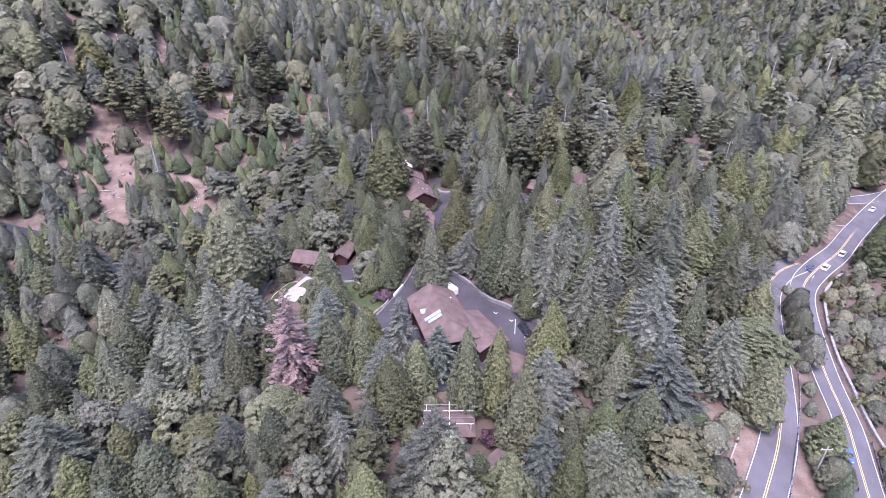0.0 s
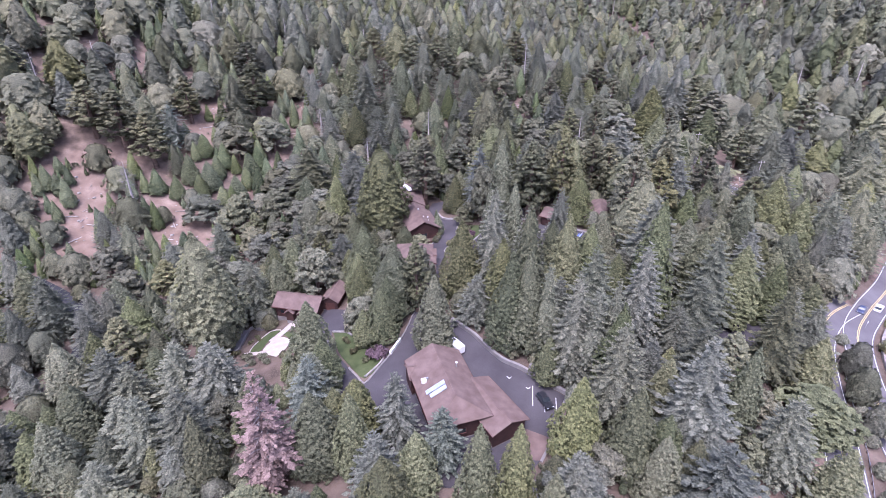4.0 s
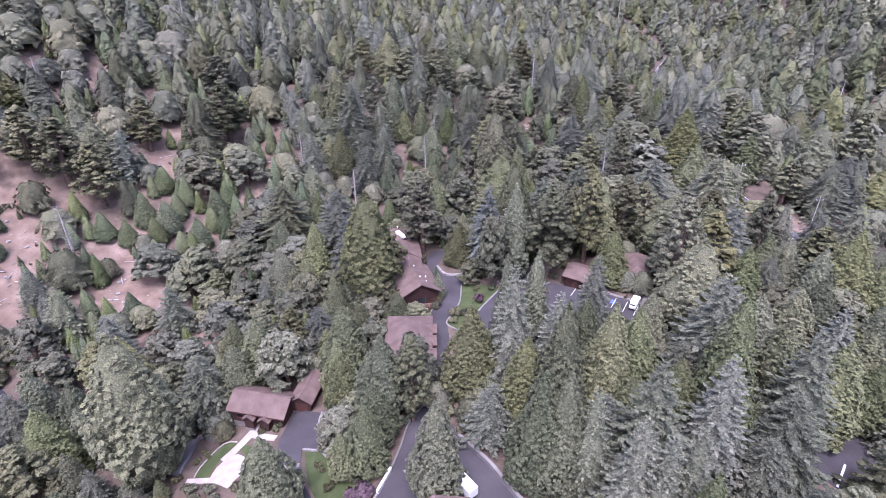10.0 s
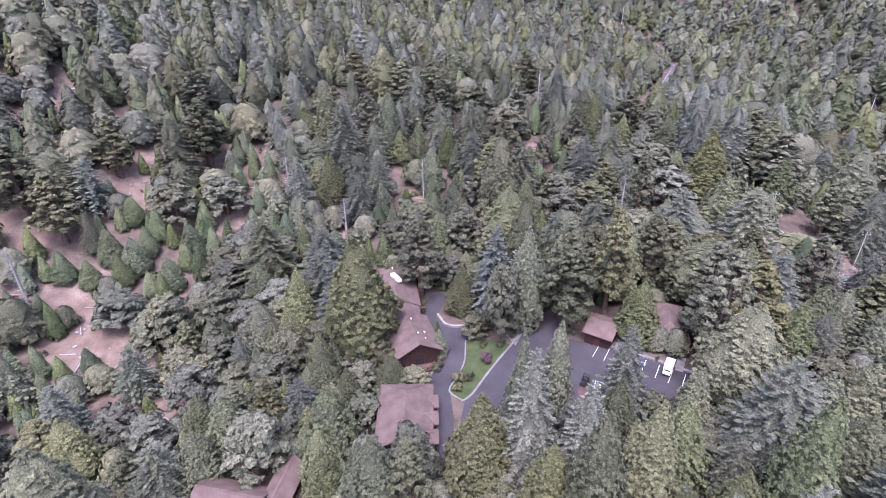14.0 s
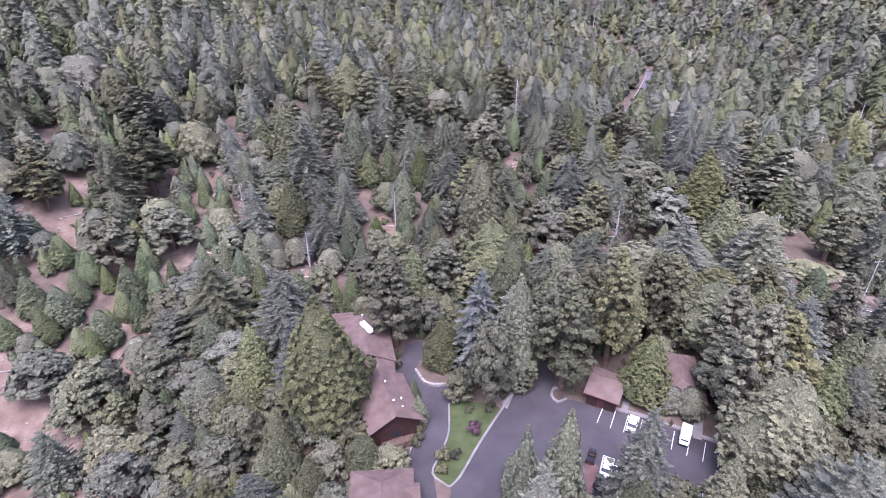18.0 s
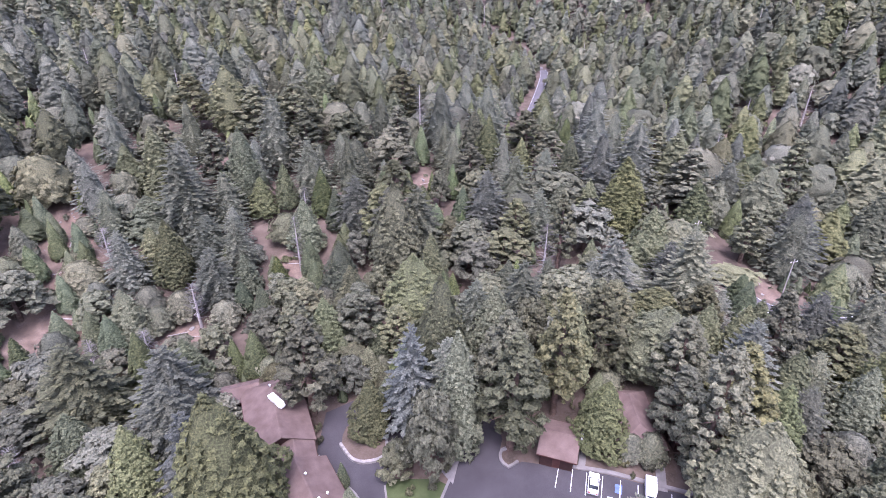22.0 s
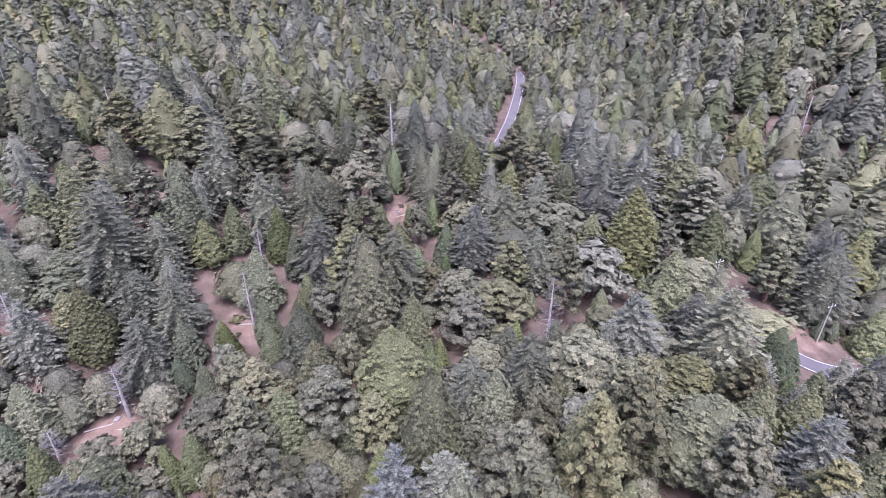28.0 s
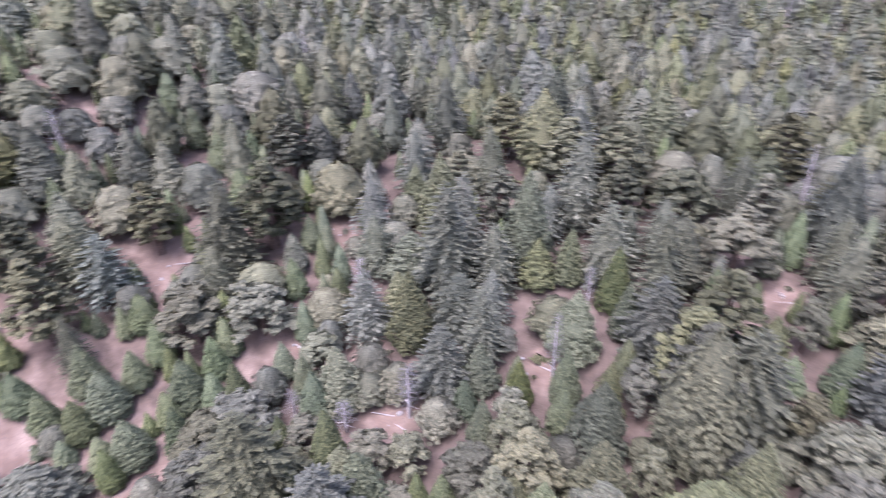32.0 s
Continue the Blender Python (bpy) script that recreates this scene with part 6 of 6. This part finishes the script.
plant("cedar", -16.0, 276.7, 13.0, 7.6, 3)
plant("cedar", -9.0, 278.6, 15.0, 6.3, 2)
plant("oak", -23.0, 304.4, 11.0, 9.1, 3)
plant("pine", 16.5, 251.3, 21.0, 13.0, 3)
plant("pine", -3.4, 289.9, 16.0, 8.1, 1)
plant("fir", 9.5, 291.3, 15.0, 7.7, 2)
plant("fir", 21.1, 276.8, 13.0, 5.7, 0)
plant("oak", 11.3, 317.3, 13.0, 16.3, 0)
plant("oak", 20.5, 321.4, 12.0, 8.9, 2)
plant("pine", 30.6, 302.0, 18.0, 8.9, 0)
plant("fir", 0.0, 347.9, 18.0, 11.2, 2)
plant("sapling", 5.9, 255.8, 9.0, 4.0, 3)
plant("oak", 36.6, 268.0, 12.0, 7.1, 1)
plant("cedar", 30.6, 264.7, 10.0, 6.1, 1)
plant("sapling", 32.9, 257.7, 8.0, 5.0, 0)
plant("oak", 34.1, 247.4, 10.0, 7.0, 1)
plant("oak", 36.2, 237.8, 14.0, 12.3, 3)
plant("cedar", 3.6, 244.9, 14.0, 5.7, 2)
plant("oak", -15.7, 225.7, 12.0, 10.7, 3)
# big cedars, oaks and a spruce beside the mountain road
for kind, x, y, tall, wide in (("cedar", 67.6, 85.0, 17.0, 8.6), ("oak", 62.6, 101.6, 10.5, 7.6), ("oak", 54.6, 90.6, 10.0, 7.5), ("oak", 53.6, 76.2, 6.6, 7.4), ("cedar", 80.5, 113.5, 15.0, 8.0), ("fir", 84.0, 122.0, 16.0, 8.4), ("cedar", 89.0, 132.0, 15.0, 8.0), ("oak", 97.0, 141.0, 12.0, 9.0), ("oak", 92.4, 112.6, 10.0, 7.0), ("oak", 95.8, 120.4, 10.0, 7.0), ("cedar", 79.2, 78.0, 12.5, 6.8), ("oak", 77.6, 72.0, 7.5, 7.6), ("oak", 91.4, 104.6, 9.0, 6.6), ("bush", 57.0, 68.5, 1.6, 3.2), ("bush", 55.0, 63.0, 1.2, 2.4), ("bush", 59.0, 64.5, 1.3, 2.8)):
    plant(kind, x, y, tall, wide, int(abs(x)) % 4)
# tall trees close behind the shop, the hall and the cabins
for kind, x, y, tall, wide in (("pine", 28.5, 189.7, 24.0, 10.8), ("pine", -8.6, 214.5, 22.6, 9.3), ("pine", 51.0, 197.8, 19.8, 9.1), ("oak", 33.0, 192.0, 12.0, 9.0), ("oak", 54.5, 167.5, 6.0, 6.5), ("oak", 45.5, 173.4, 5.5, 5.5), ("oak", 48.6, 172.0, 6.0, 6.0), ("oak", 1.5, 207.0, 9.0, 8.0), ("oak", 5.5, 197.5, 5.0, 5.0), ("oak", -20.5, 176.0, 8.0, 7.5), ("oak", -19.0, 168.0, 9.0, 8.0), ("cedar", -12.6, 169.0, 9.0, 6.5), ("oak", -24.0, 205.0, 9.0, 9.0), ("oak", -18.5, 191.0, 9.0, 9.0), ("cedar", 14.5, 160.0, 11.0, 6.0), ("oak", 21.5, 152.0, 7.0, 7.0)):
    plant(kind, x, y, tall, wide, int(abs(x)) % 4)
# shrubs and small oaks between the two roads
for i, (x, y) in enumerate(((80, 83), (83, 89), (86, 95), (88.5, 102), (91, 109), (93.5, 115), (96.5, 121), (100, 131), (77, 76))):
    plant("oak", x, y, random.uniform(2.6, 4.5), random.uniform(3, 4.6), i % 4, 560)
# planted shrubs round the lodge, the house and the cabins
for kind, x, y, tall, wide in (("purple", -15.6, 118.6, 3.2, 5.0), ("purple", 8.6, 71.8, 3.0, 4.5), ("bush", -3.4, 172.4, 2.6, 4.0), ("bush", -2.4, 175.6, 2.2, 3.0), ("bush", 14.6, 180.8, 2.0, 2.6), ("bush", 11.4, 178.2, 2.2, 3.0), ("bush", 7.4, 178.6, 1.8, 2.6), ("bush", 1.4, 166.0, 1.8, 2.6), ("purple", 8.0, 173.6, 2.2, 3.6),
                               ("bush", -22.0, 121.0, 1.8, 3.0), ("bush", -18.6, 117.4, 1.6, 2.8), ("bush", -24.2, 126.0, 1.6, 2.6), ("bush", -16.8, 121.6, 1.5, 2.6), ("bush", -38.6, 136.8, 1.6, 2.4), ("bush", -35.6, 136.9, 2.0, 2.8), ("oak", -46.5, 137.6, 4.5, 4.5), ("bush", -48.5, 133.4, 1.2, 2.6), ("bush", -50.2, 131.6, 1.2, 2.4), ("bush", -44.0, 124.0, 2.0, 4.5), ("bush", -48.0, 124.6, 2.2, 5.0), ("bush", -39.4, 123.6, 2.0, 4.0),
                               ("bush", 1.8, 168.8, 2.8, 3.2), ("bush", 3.6, 168.0, 2.2, 3.0), ("bush", 18.4, 113.6, 2.4, 4.0), ("bush", 14.5, 115.2, 2.6, 4.4), ("bush", -6.6, 195.6, 2.0, 2.2), ("bush", -6.8, 198.8, 2.2, 2.4), ("bush", 28.2, 180.4, 2.0, 2.6), ("bush", 43.5, 172.0, 2.8, 4.0), ("bush", 47.4, 170.0, 2.8, 4.0)):
    plant(kind, x, y, tall, wide, int(abs(x)) % 4, 560)

# ---- the wild forest between the trees set by hand ----
class Field:
    """Keeps trees apart: a coarse grid of the circles that are taken."""
    def __init__(self):
        self.cell, self.rows = 12.0, {}

    def add(self, x, y, r):
        self.rows.setdefault((int(x // self.cell), int(y // self.cell)), []).append((x, y, r))

    def free(self, x, y, r, reach=2):
        i, j = int(x // self.cell), int(y // self.cell)
        for a in range(i - reach, i + reach + 1):
            for b in range(j - reach, j + reach + 1):
                for px, py, pr in self.rows.get((a, b), ()):
                    if (px - x) ** 2 + (py - y) ** 2 < (pr + r) ** 2:
                        return False
        return True


taken = Field()
for px, py, pr in KEEP_CLEAR:
    taken.add(px, py, pr)
for px, py, pr in PLANTED:
    taken.add(px, py, pr * 0.62)

random.seed(11)
SHAPES = {  # height from, to, width over height from, to
    "cedar": (13, 23, 0.42, 0.54), "fir": (13, 23, 0.42, 0.55), "pine": (14, 23, 0.5, 0.66), "oak": (9, 16, 0.85, 1.15), "sapling": (7, 14, 0.32, 0.42), "bush": (2, 4, 1.2, 1.8), "snag": (12, 18, 0.22, 0.3)}
LOW = [(-42, 116, 12), (-52, 82, 45), (-80, 110, 40)]     # hollows with shorter trees
count, wood = {}, {}


def paved(x, y):
    """Whether a spot lies on a yard, lane, car park or lawn."""
    for area in PAVED:
        odd = False
        for (ax, ay), (bx, by) in zip(area, area[1:] + area[:1]):
            if (ay > y) != (by > y) and x < ax + (y - ay) * (bx - ax) / (by - ay):
                odd = not odd
        if odd:
            return True
    return False


def grow(kind, x, y, shrink=1.0, tight=0.5, single=True):
    lo, hi, w0, w1 = SHAPES[kind]
    tall = random.uniform(lo, hi) * shrink * (1.0 if kind == "bush" or y < 195 else 1.12 if y < 340 else 0.95)
    wide = tall * random.uniform(w0, w1) * (1.2 if kind in ("oak", "pine") and y > 200 else 1.0 if kind in ("oak", "pine") else 1.45 if y > 340 else 1.25 if y > 200 else 1.05)
    if not taken.free(x, y, wide / 2 * tight) or -70 < x < 85 and 50 < y < 215 and paved(x, y):
        return
    taken.add(x, y, wide / 2 * tight)
    variant, turn = random.randrange(5), random.uniform(0, math.tau)
    near = 45 < y < 262 and abs(x) < 45 + 0.72 * (y - 30)
    if single and near and count.get(kind, 0) < 300:
        count[kind] = count.get(kind, 0) + 1
        plant(kind, x, y, tall, wide, variant, fineness(kind, x, y, tall), None, turn)
    else:
        wood.setdefault(kind, []).append((x, y, tall, wide, variant, turn))


def bare(x, y):
    return any(((x - a) ** 2 + (y - b) ** 2 < 1.1 * q * q or b > 225 and (x - a) ** 2 + (y + 9 - b) ** 2 < q * q) and random.random() > share for a, b, q, share in GLADES)


for spot in range(42000):
    d = random.random() ** 0.6
    y = -5 + 680 * d
    half = 75 + (0.9 if y < 330 else 0.78) * (y + 25)
    x = random.uniform(-half, half)
    mix = noise.noise(Vector((x * 0.014, y * 0.014, 3.0)))
    west = x < -38 - 0.12 * max(0, y - 150) and y > 165 and y < 330
    roll = random.random()
    if west:
        kind = "sapling" if roll < 0.16 else "oak" if roll < 0.62 else "pine" if roll < 0.82 else "fir" if roll < 0.994 else "snag"
    elif y < 190:
        kind = "cedar" if roll < 0.42 + 0.25 * mix else "fir" if roll < 0.7 else "oak" if roll < 0.88 else "pine"
    else:
        kind = "fir" if roll < 0.3 + 0.25 * mix else "pine" if roll < 0.5 else "oak" if roll < 0.68 else "cedar" if roll < 0.93 else "sapling" if roll < 0.994 else "snag"
    if bare(x, y):
        continue
    if any((x - a) ** 2 + (y + 9 - b) ** 2 < (q + 3) ** 2 for a, b, q, share in GLADES):
        kind = "sapling" if roll < 0.55 else "oak"
    shrink = (0.9 if kind == "oak" else 0.75) if kind in ("sapling", "oak") and x < -50 and y > 150 else 0.85 if any((x - a) ** 2 + (y - b) ** 2 < q * q for a, b, q in LOW) else 0.85 if x < -40 and y < 200 else 1.0
    if x > 94 and y < 150:
        kind, shrink = ("oak" if roll < 0.35 else "bush"), 0.42 if roll < 0.35 else 0.9
    grow(kind, x, y, shrink, 0.68 if west else 0.4 if x > 94 and y < 150 else 0.7 if y > 190 else 0.74)
# the tall close wood east of the lodge and round the car park
for spot in range(1500):
    x, y = random.uniform(4, 105), random.uniform(60, 215)
    grow(random.choice(("cedar", "fir", "fir", "cedar", "pine")), x, y, random.uniform(0.95, 1.15), 0.74)
# scrub on the open dirt
for a, b, q, share in GLADES:
    for k in range(int(q * 0.6)):
        grow(random.choice(("bush", "bush", "oak", "sapling")), random.gauss(a, q * 0.7), random.gauss(b, q * 0.7), random.uniform(0.3, 0.65), 0.5)
# small oaks and bushes in the gaps among the buildings
for spot in range(2400):
    x, y = random.uniform(-60, 70), random.uniform(108, 222)
    grow(random.choice(("oak", "oak", "bush", "bush", "cedar")), x, y, random.uniform(0.35, 0.65), random.choice((0.25, 0.45)))
for spot in range(900):
    x, y = random.uniform(-60, 52), random.uniform(52, 108)
    if (x - 1) ** 2 + (y - 72) ** 2 > 100:
        grow(random.choice(("oak", "oak", "bush", "cedar")), x, y, random.uniform(0.35, 0.6), 0.45)
# dense scrub on the slope below the road
for spot in range(1100):
    x, y = random.uniform(88, 165), random.uniform(40, 165)
    kind = random.choice(("bush", "bush", "oak"))
    grow(kind, x, y, 1.0 if kind == "bush" else random.uniform(0.3, 0.42), 0.5, x < 120)
# the wood south of the start
for spot in range(1500):
    grow(random.choice(("cedar", "fir", "oak", "pine")), random.uniform(-150, 160), random.uniform(-110, 10), 1.0, 0.66, False)
# undergrowth in the gaps
for spot in range(4500):
    d = random.random() ** 0.7
    y = 20 + 380 * d
    half = 75 + 0.85 * (y + 25)
    x = random.uniform(-half, half)
    if bare(x, y) or bare(x, y) or 165 < y < 300 and x < -38 - 0.12 * (y - 150) and random.random() < 0.75:
        continue
    grow(random.choice(("bush", "bush", "oak", "oak", "sapling")), x, y, 0.7 if random.random() < 0.4 else 0.45, 0.6, False)
print("trees", {k: len(v) for k, v in wood.items()}, count)

STUFF_WORDS = {"cedar": "yellow-green cedars", "fir": "grey-green firs", "pine": "grey-green pines", "oak": "rounded oaks", "sapling": "dark young conifers", "bush": "olive bushes", "snag": "bare grey snags"}
for kind, trees in wood.items():
    pieces, slots, cast, ways, tones = [], [], [], [], []
    for x, y, tall, wide, variant, turn in trees:
        key = (kind, variant, fineness(kind, x, y, tall))
        (cv, cf, cn, ct), (tv, tf) = stock(*key)
        s, q = tall / SIZES[key][0], wide / (2 * SIZES[key][1])
        c, d = math.cos(turn) * q, math.sin(turn) * q
        m = np.array([[c, -d, 0], [d, c, 0], [0, 0, s]])
        o = np.array([x, y, land(x, y)])
        pieces += [(cv @ m.T + o, cf), (tv @ m.T + o, tf)]
        slots += [np.zeros(len(cf), int), np.ones(len(tf), int)]
        ways += [cn @ (m / q).T, np.stack((tv[:, 0], tv[:, 1], np.full(len(tv), 0.02)), 1) @ (m / q).T]
        tones += [ct, np.full(len(tv), 0.5)]
        cast.append(np.full(len(cv) + len(tv), random.random()))
    v, f = merge(pieces)
    leaf = LEAF["grey" if kind == "snag" else kind]
    stand = raw("forest_" + kind, v, f, [leaf, GREY_WOOD if kind == "snag" else BARK], slots=np.concatenate(slots))
    stand.data.attributes.new("cast", "FLOAT", "POINT").data.foreach_set("value", np.concatenate(cast).astype(np.float32))
    stand.data.attributes.new("tone", "FLOAT", "POINT").data.foreach_set("value", np.concatenate(tones).astype(np.float32))
    stand.data.normals_split_custom_set_from_vertices(np.concatenate(ways).tolist())
    tagged(stand, "far stand of " + STUFF_WORDS[kind] + " covering the hills", "forest", kind="stuff")

# ---- stones, logs and dead wood on the open dirt ----
def boulder(seed, r, flat=0.6):
    bm = bmesh.new()
    bmesh.ops.create_icosphere(bm, subdivisions=1, radius=r)
    rng = random.Random(seed)
    for v in bm.verts:
        v.co *= rng.uniform(0.72, 1.2)
        v.co.z *= flat
    return bm


def log(seed, length, r):
    rng = random.Random(seed)
    bm = tube(0, 0, -length / 2, length / 2, r, r * 0.6, 6, (rng.uniform(-0.3, 0.3), 0))
    bmesh.ops.rotate(bm, verts=bm.verts, matrix=Matrix.Rotation(radians(90), 3, "Y"))
    bmesh.ops.translate(bm, verts=bm.verts, vec=(0, 0, r * 0.8))
    return bm


random.seed(29)
ROCKS = []
for k in range(6):
    bm = boulder(k, 0.5)
    me = bpy.data.meshes.new("rock")
    bm.to_mesh(me)
    bm.free()
    me.materials.append(STONE)
    ROCKS.append(me)
LOGS = []
for k in range(4):
    me = bpy.data.meshes.new("log")
    log(k, 4.0 + k, 0.14 + 0.03 * k).to_mesh(me)
    me.materials.append(GREY_WOOD)
    LOGS.append(me)
for a, b, q, share in DIRT:
    for k in range(int(q * 1.3)):
        x, y = random.gauss(a, q * 0.55), random.gauss(b, q * 0.55)
        if not taken.free(x, y, 0.3) or y < 45:
            continue
        turn = random.uniform(0, math.tau)
        if random.random() < 0.74:
            s = random.uniform(0.35, 1.5)
            o = new("rock", random.choice(ROCKS))
            o.matrix_world = Matrix.LocRotScale((x, y, land(x, y) + 0.04), Euler((0, 0, turn)), (s, s, s))
            tagged(o, "pale grey weathered rock lying on bare dirt", "rock", "scattered rocks")
        else:
            o = new("fallen_log", random.choice(LOGS))
            o.matrix_world = Matrix.LocRotScale((x, y, land(x, y) - 0.03), Euler((0, random.uniform(-0.04, 0.04), turn)), (1, 1, 1))
            tagged(o, "bleached grey fallen log lying on bare dirt", "log", "fallen logs")
